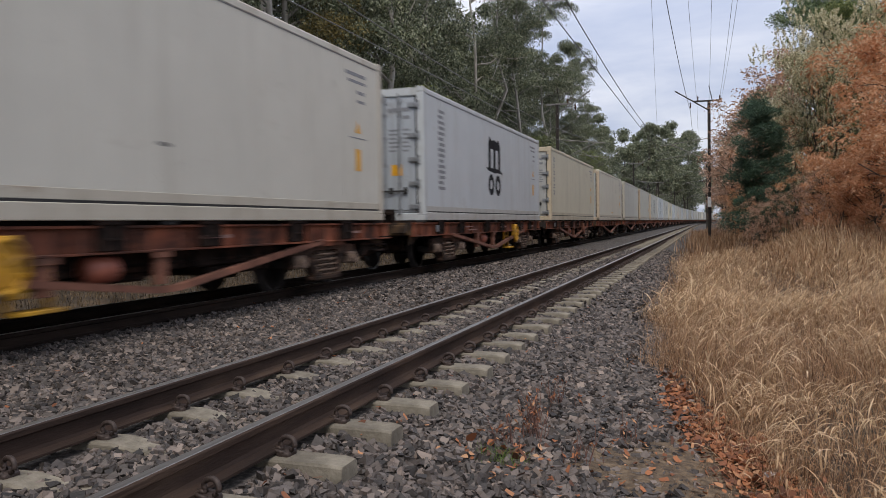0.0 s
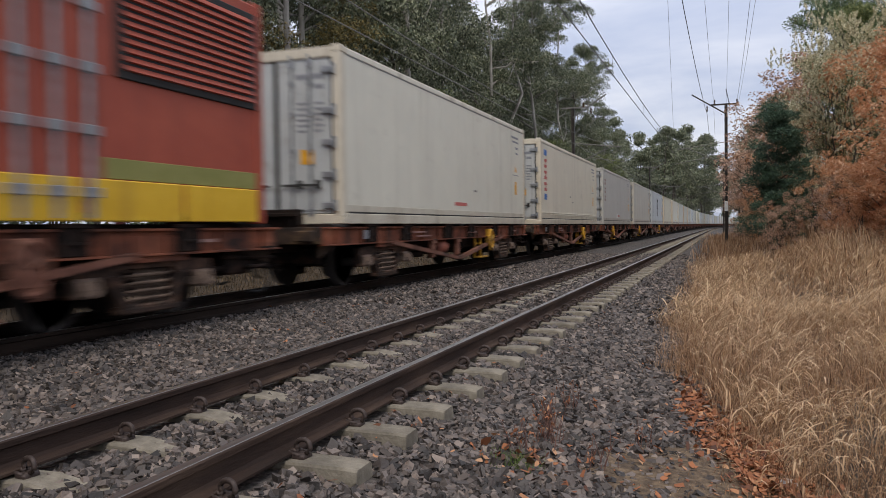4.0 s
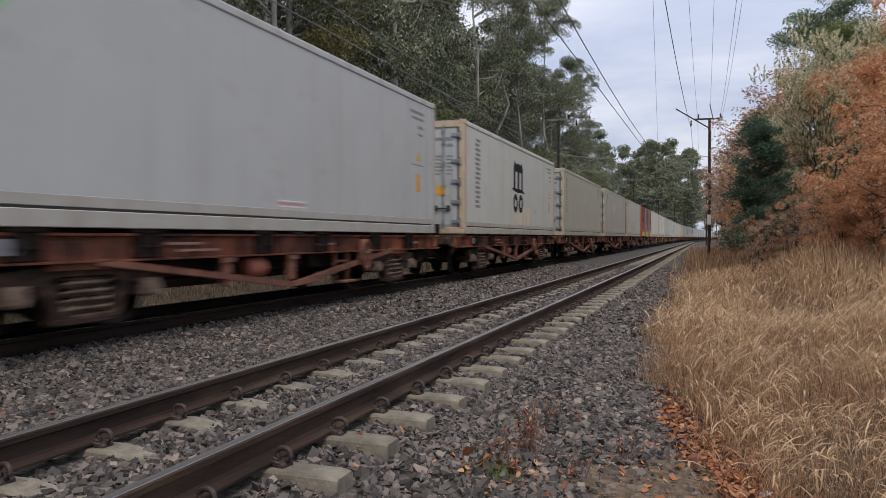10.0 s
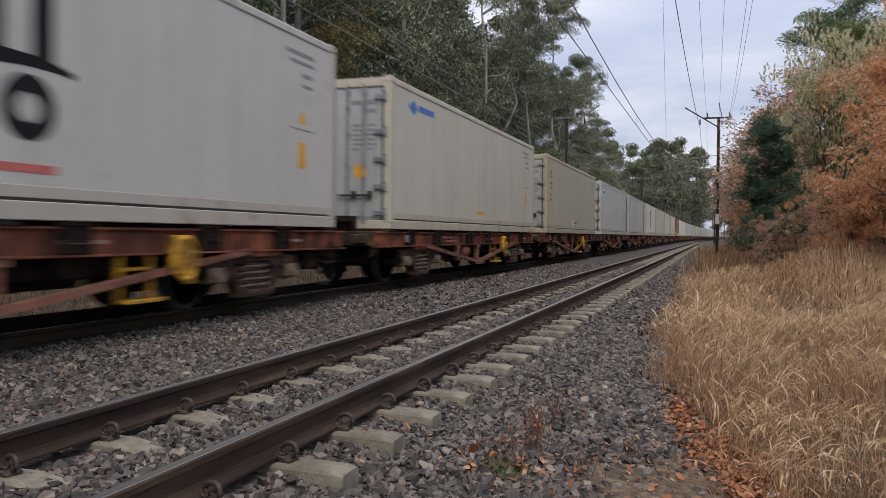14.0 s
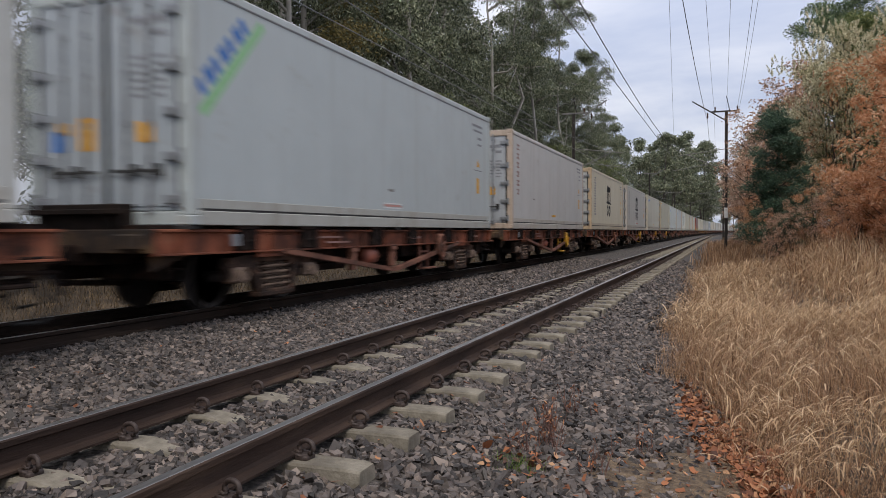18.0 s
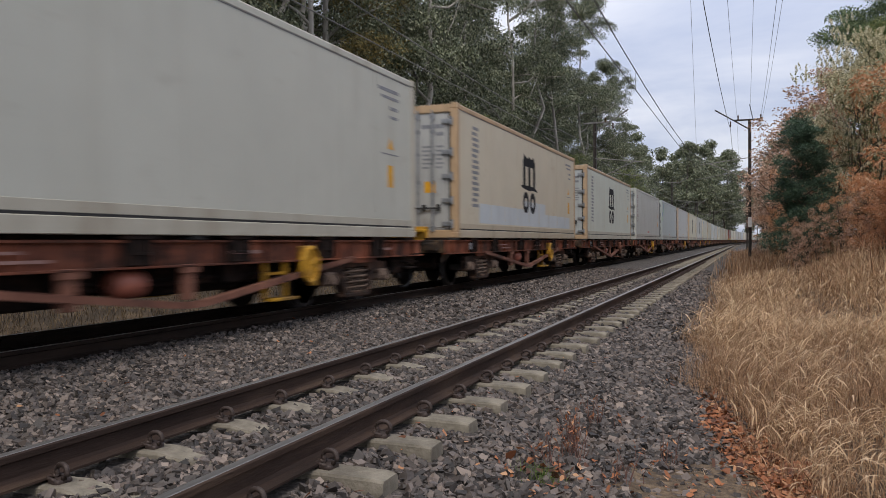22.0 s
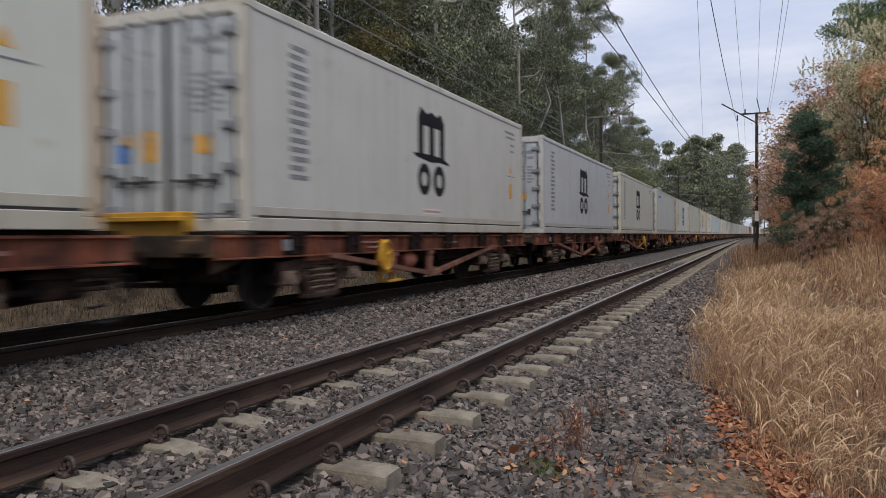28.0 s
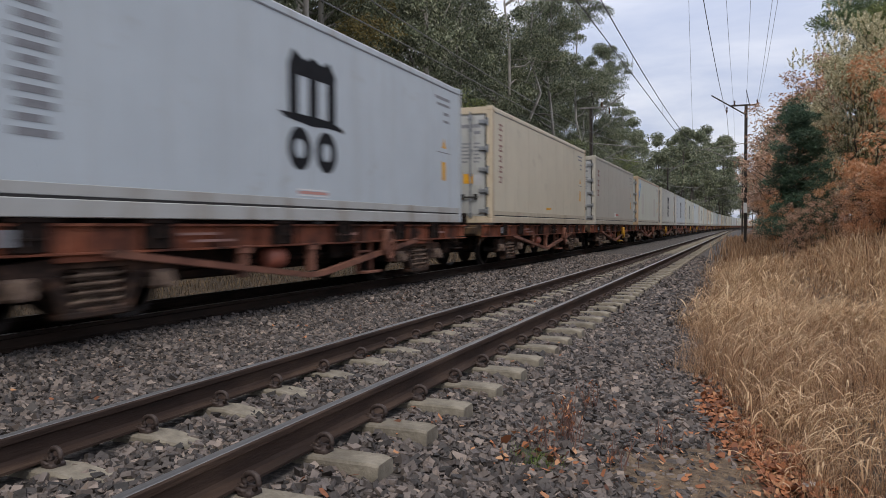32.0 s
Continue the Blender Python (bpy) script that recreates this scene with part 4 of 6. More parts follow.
    m["yellow_strip"] = film(YELLOW, (0.0, 0.65, 0.43, 0.50))
    m["warning_label"] = Geo().plate([(0.0, 1.52), (0.22, 1.52), (0.11, 1.72)], 1.203, 1.2085).mesh("warning_label", YELLOW)
    m["code_print"] = film(GREYINK, (0, 0.8, 2.50, 2.56), (0.1, 0.8, 2.38, 2.43), (0.45, 0.75, 2.2, 2.26), (0.45, 0.75, 2.05, 2.1), (0.1, 0.8, 1.42, 1.44))
    m["red_line"] = film(REDINK, (0.0, 0.88, 0.42, 0.50))
    m["white_line"] = film(WHITEINK, (0.0, 0.8, 0.425, 0.445), (0.0, 0.8, 0.345, 0.365))
    m["thin_red"] = film(FADEDRED, (0.0, 0.8, 0.375, 0.415))
    m["label_white"] = film(WHITEINK, (0.0, 0.85, 1.95, 2.5))
    m["label_blue"] = Geo().box(1.2088, 1.2105, 0.06, 0.74, 2.2, 2.4).mesh("marking", BLUEINK)
    m["label_green"] = Geo().box(1.2088, 1.2105, 0.0, 0.85, 1.98, 2.09).mesh("marking", GREENINK)
    m["notice"] = film(WHITEINK, (-0.42, -0.02, 0.50, 0.56), (-0.42, -0.02, 0.425, 0.485), (-0.42, -0.02, 0.35, 0.41))
    m["scuff"] = Geo().plate([(0.0, 0.01), (0.1, 0.035), (0.24, 0.03), (0.3, 0.0), (0.2, -0.02), (0.07, -0.015)], 1.203, 1.2063).mesh("scuff", SCUFF)
    m["patch_step"] = Geo().plate([(-3.6, 0.34), (0.7, 0.34), (0.7, 0.93), (-0.95, 0.93), (-0.95, 1.26), (-2.75, 1.26), (-2.75, 0.93), (-3.6, 0.93)], 1.203, 1.2063).mesh("marking", BEIGEPATCH)
    m["patch_rust"] = Geo().plate([(-0.72, 0.34), (2.15, 0.34), (2.15, 0.6), (1.65, 0.6), (1.65, 0.92), (0.12, 0.92), (0.12, 0.64), (-0.72, 0.64)], 1.203, 1.2063).mesh("marking", RUSTPATCH)
    m["patch_large"] = film(PATCH, (0.0, 1.3, 0.45, 1.0), (0.7, 1.3, 1.0, 1.2))
    m["patch_small"] = film(PATCH, (0.0, 0.55, 1.5, 2.1))
    m["patch_band"] = Geo().plate([(-4.6, 0.34), (5.2, 0.34), (5.2, 0.72), (1.7, 0.72), (1.7, 1.03), (-0.7, 1.03), (-0.7, 0.8), (-4.6, 0.8)], 1.203, 1.2063).mesh("marking", BLUEPATCH)
    m["patch_pale"] = Geo().box(1.203, 1.2063, 0.0, 1.1, 0.55, 1.8).mesh("marking", PALEPATCH)
    m["patch_white"] = film(PATCH, (0.0, 1.0, 2.0, 2.6))
    m["patch_small_white"] = film(PATCH, (0.0, 0.55, 1.1, 1.75))
    for key, mat in (("lettering_brown", BROWNINK), ("lettering_dark", GREYINK)):
        m[key] = film(mat, *[(0.0, 0.30 - 0.06 * (i % 2), 2.34 - i * 0.265 + d, 2.385 - i * 0.265 + d) for i in range(6) for d in (0.0, 0.125)], *[(0.09 + 0.05 * (i % 2), 0.17 + 0.05 * (i % 2), 2.38 - i * 0.265, 2.47 - i * 0.265) for i in range(6)])
    m["big_brown"] = film(BROWNINK, *[(0.0, 0.40, 2.05 - i * 0.42 + d, 2.12 - i * 0.42 + d) for i in range(3) for d in (0.0, 0.2)], *[(0.14, 0.25, 2.1 - i * 0.42, 2.26 - i * 0.42) for i in range(3)])
    m["lettering_red"] = film(REDINK, *[(a, b, 1.94 - i * 0.4 + c, 1.94 - i * 0.4 + d) for i in range(3) for a, b, c, d in ((0.0, 0.42, 0.0, 0.1), (0.0, 0.42, 0.2, 0.3), (0.15, 0.27, 0.1, 0.2))])
    m["lettering_blue"] = film(BLUEINK, (0.0, 0.42, 2.36, 2.56), (0.0, 0.42, 0.84, 1.04))

    def slant(mat, y, z, length, width, x1=1.2085):
        """A band that climbs at 46 degrees."""
        c, q = math.cos(radians(46)), math.sin(radians(46))
        o = [(y, z), (y + width * q, z - width * c), (y + width * q + length * c, z - width * c + length * q), (y + length * c, z + length * q)]
        return Geo().plate(o, 1.203, x1)

    m["banner_blue"] = slant(None, 0.0, 1.62, 1.5, 0.5).mesh("banner", CYANINK)
    b = Geo()
    for i in range(6):
        b.f += [tuple(q + len(b.v) for q in f) for f in slant(None, 0.10 + i * 0.165, 1.66 + i * 0.17, 0.15, 0.24, 1.2105).f]
        b.v += slant(None, 0.10 + i * 0.165, 1.66 + i * 0.17, 0.15, 0.24, 1.2105).v
    m["slant_white"] = b.mesh("slant_text", WHITEINK)
    m["slant_stripe"] = slant(None, 0.10, 1.36, 1.85, 0.13).mesh("stripe", GREENINK)
    b = Geo()
    for i in range(7):
        g2 = slant(None, 0.02 + i * 0.145, 1.66 + i * 0.15, 0.16 if i % 2 else 0.11, 0.22)
        b.add(g2.v, g2.f)
    m["slant_text"] = b.mesh("slant_text", BLUEINK)
    m["small_logo"] = Geo().plate([(0, 2.45), (0.3, 2.62), (0.5, 2.45), (0.3, 2.3)], 1.203, 1.2085).box(1.203, 1.2085, 0.55, 1.5, 2.42, 2.55).mesh("small_logo", BLUEINK)
    # door markings
    def dfilm(mat, *boxes):
        b = Geo()
        for x0, x1, z0, z1 in boxes:
            b.box(x0, x1, -6.078, -6.0715, z0, z1)
        return b.mesh("marking", mat)
    m["door_text"] = dfilm(GREYINK, *[(0.40, 0.66 - 0.05 * (i % 3), 1.95 - i * 0.09, 1.99 - i * 0.09) for i in range(6)], (0.38, 0.9, 2.36, 2.45), (0.72, 0.9, 2.2, 2.28), *[(0.72, 0.9 - 0.04 * (i % 2), 1.95 - i * 0.09, 1.99 - i * 0.09) for i in range(6)])
    m["door_yellow"] = dfilm(YELLOW, (0.45, 0.7, 0.98, 1.22))
    m["door_yellow_low"] = dfilm(YELLOW, (-0.42, -0.17, 0.9, 1.3), (-0.75, -0.55, 1.1, 1.25))
    m["door_blue"] = dfilm(BLUEINK, (-0.85, -0.6, 0.9, 1.15))
    m["door_plate"] = dfilm(GREYPATCH, (0.72, 0.92, 0.95, 1.2), (-0.72, -0.52, 0.9, 1.15))
    return m


def make_container(colour, extras, full, rust=0.0, ribs=False, doors=None, words=""):
    m = shared("container", container_meshes)
    c = tagged(new("shipping_container"), words or "pale grey insulated shipping container with weather stains, on a wagon", "container", "containers of the train")
    worn = min(1.0, rust * 1.3)
    frame_colour = tuple(a * (1 - worn) + b * worn for a, b in zip([v * 0.93 for v in colour], (0.44, 0.235, 0.085)))
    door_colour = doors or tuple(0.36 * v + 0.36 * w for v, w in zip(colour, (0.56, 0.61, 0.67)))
    part("body", m["body_rust" if rust >= 0.4 else "body"], c, colour=colour)
    part("roof", m["roof"], c, colour=colour)
    for turn in (None, FLIP):
        mirror = turn or pose(0, 0, 0)
        part("side_rail", m["side_rail"], c, at=mirror, colour=tuple(0.92 * (v + (f - v) * (0.5 if rust >= 0.4 else 0.35)) for v, f in zip(colour, (0.47, 0.39, 0.28))))
        part("top_rail", m["top_rail"], c, at=mirror, colour=frame_colour if rust > 0.4 else colour)
        part("rub_groove", m["rub_groove"], c, at=mirror)
        part("rail_line", m["rail_line"], c, at=mirror)
        if full:
            tagged(part("seam", m["seam"], c, colour=colour), kind="stuff") if turn is None else None
        if ribs:
            part("kick_rib", m["kick_rib"], c, at=mirror, colour=colour)
    for sx in (1, -1):
        for sy in (1, -1):
            mirror = Matrix.Diagonal((sx, sy, 1, 1))
            part("corner_post", m["corner_post"], c, at=mirror, colour=frame_colour)
            if full:
                part("corner_casting", m["corner_casting"], c, at=mirror, colour=frame_colour)
                part("corner_casting", m["corner_casting"], c, at=Matrix.Translation((0, 0, 2.772)) @ mirror, colour=frame_colour)
    part("end_beam", m["end_beam"], c, colour=frame_colour)
    part("end_header", m["end_header"], c, colour=frame_colour)
    part("cooling_unit", m["cooling_unit"], c, colour=colour)
    for sx in (1, -1):
        side = Matrix.Diagonal((sx, 1, 1, 1))
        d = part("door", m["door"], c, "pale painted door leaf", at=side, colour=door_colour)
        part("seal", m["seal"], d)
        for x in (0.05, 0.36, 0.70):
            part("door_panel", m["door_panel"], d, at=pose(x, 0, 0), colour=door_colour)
        for x in ((0.30, 0.64) if full else (0.64,)):
            part("lock_rod", m["lock_rod"], d, at=pose(x, 0, 0))
            if full:
                part("door_handle", m["door_handle"], d, at=pose(x - 0.16, 0, 0.0))
        for z in ((0.3, 0.8, 1.32, 1.84, 2.5) if full else ()):
            part("hinge", m["hinge"], d, at=pose(0, 0, z))
    tagged(part("door_text", m["door_text"], c), kind="stuff")
    for key, y, *z in extras:
        tagged(part(key, m[key], c, at=pose(0, y, z[0] if z else 0)), kind="stuff" if key in FINE_PRINT else "")
    return c


def make_generator():
    """A red generator box with louvres and a yellow sill, under 40 feet long."""
    c = tagged(new("generator_container"), "red generator container with louvres and yellow sill on a wagon", "container", "containers of the train")
    part("body", Geo().box(-1.2, 1.2, -6.05, 6.05, 0.10, 2.86, 0.02).mesh("body", GENRED), c)
    rib = Geo().box(-0.05, 0.05, -6.085, -6.04, 0.25, 2.7, 0.015).mesh("rib", GENRED)
    for x in np.arange(-0.95, 0.96, 0.21):
        part("rib", rib, c, at=pose(x, 0, 0))
    for sx in (1, -1):
        for sy in (1, -1):
            part("corner_post", Geo().box(1.05, 1.222, -6.098, -5.95, 0.0, 2.89, 0.01).mesh("corner_post", GENRED), c, at=Matrix.Diagonal((sx, sy, 1, 1)))
    sill = Geo().box(1.195, 1.24, 0, 1.42, 0.02, 0.44, 0.012).mesh("sill_panel", GENYELLOW)
    for i in range(8):
        part("sill_panel", sill, c, "yellow painted sill panel", at=pose(0, -5.9 + i * 1.485, 0))
    part("stripe", Geo().box(1.19, 1.212, -5.93, 5.93, 0.45, 0.66, 0.004).mesh("stripe", GENGREEN), c, "olive green stripe")
    louvre = Geo().box(1.19, 1.23, -0.06, 2.46, 1.48, 2.72, 0.01)
    slat = Geo()
    for i in range(12):
        z = 1.56 + i * 0.092
        slat.add([(1.225, 0.05, z), (1.225, 2.35, z), (1.262, 2.35, z + 0.01), (1.262, 0.05, z + 0.01), (1.232, 0.05, z + 0.066), (1.232, 2.35, z + 0.066)], [(0, 1, 2, 3), (3, 2, 5, 4)])
    lm, sm = louvre.mesh("louvre", BLACK), slat.mesh("slat", GENRED)
    for y in (-5.7, -0.9, 3.5):
        l = part("louvre", lm, c, at=pose(0, y, 0))
        part("slat", sm, l, "red louvre slats")
    dm = Geo().box(1.19, 1.225, 0.0, 1.6, 0.1, 2.76, 0.01).mesh("door", GENRED)
    rod = Geo().tube([(1.25, 0, 0.05), (1.25, 0, 2.8)], 0.035, 8)
    for z in (0.3, 0.9, 1.5, 2.1, 2.6):
        rod.box(1.22, 1.28, -0.12, 0.12, z - 0.05, z + 0.05, 0.008)
    rm = rod.mesh("lock_rod", GALV)
    for y in (-2.95, 1.65):
        d = part("door", dm, c, at=pose(0, y, 0))
        for dy in (0.2, 0.6, 1.0, 1.4):
            part("lock_rod", rm, d, "galvanised locking rod", at=pose(0, dy, 0))
    pocket = Geo().box(-0.25, 0.25, -6.10, -6.06, 0.35, 0.6, 0.005).mesh("fork_pocket", BLACK)
    for x in (-0.7, 0.7):
        part("fork_pocket", pocket, c, at=pose(x, 0, 0))
    return c


# ---- the train ----
PITCH, SPEED = 14.46, 13.125
DRIFT_T = (0, 2, 4, 6, 9, 11, 13, 14.5, 16.5, 18, 19, 21, 23, 25.5, 28, 30, 32)
DRIFT = (-0.83, -0.56, 0.0, 0.55, 1.01, 1.05, 1.25, 1.15, 0.65, 0.37, 0.25, -0.5, -0.75, -0.6, -0.3, 0.45, 1.17)


def train_at(t):
    """How far the leading end of the first container has come, in metres along the line."""
    ts = np.linspace(t - 1.2, t + 1.2, 13)
    return 14.26 + SPEED * t + float(np.interp(ts, DRIFT_T, DRIFT).mean())


WHITE, BLUISH, CREAM, BEIGE, GREY, TAN, IVORY = (0.67, 0.655, 0.585), (0.55, 0.58, 0.595), (0.645, 0.60, 0.47), (0.525, 0.51, 0.435), (0.545, 0.54, 0.485), (0.60, 0.51, 0.385), (0.68, 0.65, 0.55)
LABELS = (("yellow_label", 4.95), ("warning_label", 4.95), ("code_print", 4.6))
LOGO = (("logo", -0.16), ("data_column", -5.1), *LABELS)
D1, D2, D3 = (("door_yellow", 0),), (("door_yellow", 0), ("door_yellow_low", 0)), (("door_yellow_low", 0), ("door_blue", 0), ("door_yellow", 0))
NEAR_SET = {
    # number: colour, markings, rust of the frame, ribbed sides, words
    0: ((0.59, 0.57, 0.5), (*LABELS, ("scuff", -0.25, 0.85), *D2), 0.1, 0, "grey"), 1: ((0.53, 0.52, 0.48), (*LABELS, ("big_brown", -5.5), ("notice", -0.27), ("red_line", -0.27), *D2), 0, 0, "grey"),
    2: ((0.75, 0.7, 0.57), (*LABELS, ("lettering_red", -5.5), ("lettering_blue", -5.5), ("scuff", -0.79, 1.07), ("scuff", -0.36, 0.87), *D1), 0.1, 1, "cream ribbed"), 3: ((0.72, 0.7, 0.59), (*LABELS, ("red_line", -0.49), ("scuff", 0.9, 0.8), *D1), 0.15, 0, "ivory"),
    5: ((0.57, 0.55, 0.47), (*LABELS, ("lettering_brown", -5.5), ("patch_step", 0), *D1, ("door_plate", 0)), 0.35, 1, "stained cream"),
    6: ((0.52, 0.48, 0.4), (*LABELS, ("slant_text", -6.0), ("slant_stripe", -6.0), ("patch_small", -1.5), ("white_line", -0.6), ("thin_red", -0.6), *D3), 0.1, 0, "light grey"),
    7: ((0.51, 0.49, 0.39), (*LABELS, ("lettering_brown", -5.5), ("scuff", 0.66, 1.42), *D2), 0.1, 0, "beige-grey"), 8: ((0.63, 0.64, 0.57), (*LOGO, ("patch_rust", 0), *D1), 0.4, 0, "rust-stained white"),
    9: ((0.52, 0.53, 0.51), (*LABELS, ("slant_text", -6.0), ("slant_stripe", -6.0), ("white_line", -0.6), ("thin_red", -0.6), *D2), 0.15, 0, "light grey"), 10: ((0.55, 0.57, 0.54), (*LABELS, ("label_white", -5.35), ("label_blue", -5.35), ("label_green", -5.35), ("white_line", -0.65), ("thin_red", -0.65), *D2), 0, 0, "pale blue-grey"),
    11: ((0.48, 0.45, 0.35), (*LABELS, ("big_brown", -5.5), ("notice", -0.27), ("red_line", -0.27), ("yellow_strip", -5.4, 2.2), *D2), 0.15, 0, "beige-grey"), 12: ((0.56, 0.54, 0.45), (*LABELS, ("small_logo", -5.2), ("yellow_strip", -0.42), *D2), 0.1, 0, "ivory"),
    13: ((0.53, 0.52, 0.48), (*LOGO, ("notice", -0.36), ("red_line", -0.36), *D1), 0.1, 0, "grey"), 14: (CREAM, (*LOGO, *D1), 0.4, 0, "cream"), 15: ((0.58, 0.58, 0.56), (*LABELS, ("lettering_brown", -5.5), ("yellow_strip", -0.45), ("scuff", -3.44, 0.94), *D2), 0.35, 0, "ivory"),
    16: ((0.49, 0.54, 0.54), (*LABELS, ("slant_text", -6.0), ("slant_stripe", -6.0), ("white_line", -0.65), ("thin_red", -0.65), ("scuff", -0.48, 0.67), *D3), 0, 0, "pale blue-grey"), 17: ((0.55, 0.56, 0.53), (*LABELS, ("lettering_brown", -5.5), ("red_line", -0.62), *D2), 0, 0, "light grey"),
    18: ((0.65, 0.68, 0.6), (*LOGO, *D1), 0.55, 0, "rust-edged white"), 19: ((0.62, 0.56, 0.43), (*LOGO, ("patch_band", 0), *D2), 0.5, 0, "tan stained"),
    20: ((0.53, 0.53, 0.46), (*LABELS, ("lettering_brown", -5.5), *D2, ("door_plate", 0)), 0.15, 0, "beige"), 21: ((0.64, 0.64, 0.57), (*LOGO, ("patch_large", 2.6, 0.1), *D1), 0.35, 0, "rust-streaked white"),
    22: ((0.58, 0.61, 0.59), (*LABELS, ("small_logo", -5.0, -0.05), ("patch_white", -0.6), ("patch_small_white", 2.0), ("yellow_strip", -0.5), *D1), 0.1, 0, "patched pale blue"), 23: ((0.6, 0.6, 0.52), (*LOGO, *D2), 0.1, 0, "beige"),
    24: (BLUISH, (*LOGO, *D2), 0.1, 0, "pale blue-grey"), 25: ((0.58, 0.58, 0.53), (*LOGO, ("white_line", -0.57), ("thin_red", -0.57), *D3), 0.1, 0, "off-white"),
    26: ((0.64, 0.66, 0.58), (*LABELS, ("banner_blue", -6.03, 0.14), ("slant_white", -6.03, 0.14), ("patch_pale", -4.3, 0.1), ("patch_pale", 2.6), *D1), 0.5, 0, "rust-edged cream"),
    27: ((0.49, 0.47, 0.41), (*LABELS, ("big_brown", -5.5), ("notice", -0.36), ("red_line", -0.36), *D2), 0, 0, "grey-beige"), 28: ((0.66, 0.61, 0.48), (*LABELS, ("lettering_brown", -5.5), ("yellow_strip", -0.4), *D1, ("door_plate", 0)), 0.2, 0, "yellowish cream"),
    29: ((0.52, 0.58, 0.62), (*LOGO, ("white_line", -0.57), ("thin_red", -0.57), *D1), 0, 0, "pale blue-grey"), 30: (GREY, LABELS, 0, 0, "grey"),
    -1: (BLUISH, (*LOGO, *D1), 0, 0, "pale blue-grey"), -2: (CREAM, (*LABELS, ("lettering_dark", -5.5), *D1), 0.2, 0, "cream"), -3: (IVORY, (*LABELS, ("yellow_strip", 0), *D1), 0.3, 0, "ivory"),
}
FIRST, LAST = -27, 30
TRAIN = []


def build_train():
    rng = random.Random(5)
    for k in range(FIRST, LAST + 1):
        full = k >= -2
        w = make_wagon(k, full, k in (9, 19, 20, 21, 1, 25))
        if k == 4:
            c = make_generator()
        else:
            colour, extras, rust, ribs, words = NEAR_SET.get(k) or (rng.choice((WHITE, BLUISH, GREY, CREAM, BEIGE, GREY)), (*rng.choice((LABELS, LOGO, LABELS)),), rng.choice((0, 0.1, 0.3)), 0, "pale grey")
            mark = " with large black emblem" if extras[:1] == LOGO[:1] else ""
            c = make_container(colour, extras, full, rust, ribs, words=f"{words} shipping container{mark} on a wagon")
        TRAIN.append((k, w, c, k in (0, 1, 25)))


# ---- plants ----
def leaves(rng, centres, per, spread, length, width, droop=0.5, flat=0.8, dome=0.3):
    """Diamond leaves in clumps round the centres: vertices and faces."""
    n = len(centres) * per
    c = np.repeat(np.asarray(centres, float), per, 0)
    d = rng.normal(size=(n, 3))
    d /= np.linalg.norm(d, axis=1)[:, None]
    sp = np.repeat(np.broadcast_to(np.asarray(spread, float), (len(centres),)), per)
    d[:, 2] = np.where(rng.random(n) < dome, np.abs(d[:, 2]), d[:, 2])
    p = c + d * (rng.random(n) ** 0.33 * sp)[:, None] * (1, 1, flat)
    a = rng.uniform(0, 2 * np.pi, n)
    down = -droop + rng.normal(0, 0.45, n)
    way = np.stack([np.cos(a), np.sin(a), down], 1)
    way /= np.linalg.norm(way, axis=1)[:, None]
    side = np.cross(way, rng.normal(size=(n, 3)))
    side /= np.linalg.norm(side, axis=1)[:, None] + 1e-9
    ln = (length * rng.uniform(0.6, 1.3, n))[:, None]
    wd = (width * rng.uniform(0.6, 1.3, n))[:, None]
    v = np.stack([p, p + way * ln * 0.45 + side * wd * 0.5, p + way * ln, p + way * ln * 0.45 - side * wd * 0.5], 1).reshape(-1, 3)
    return v, np.arange(n * 4).reshape(n, 4)


def wobble(rng, p, q, steps, amount):
    pts = [p + (q - p) * (i / steps) for i in range(steps + 1)]
    for i in range(1, steps):
        pts[i] = pts[i] + rng.normal(0, amount, 3)
    return pts


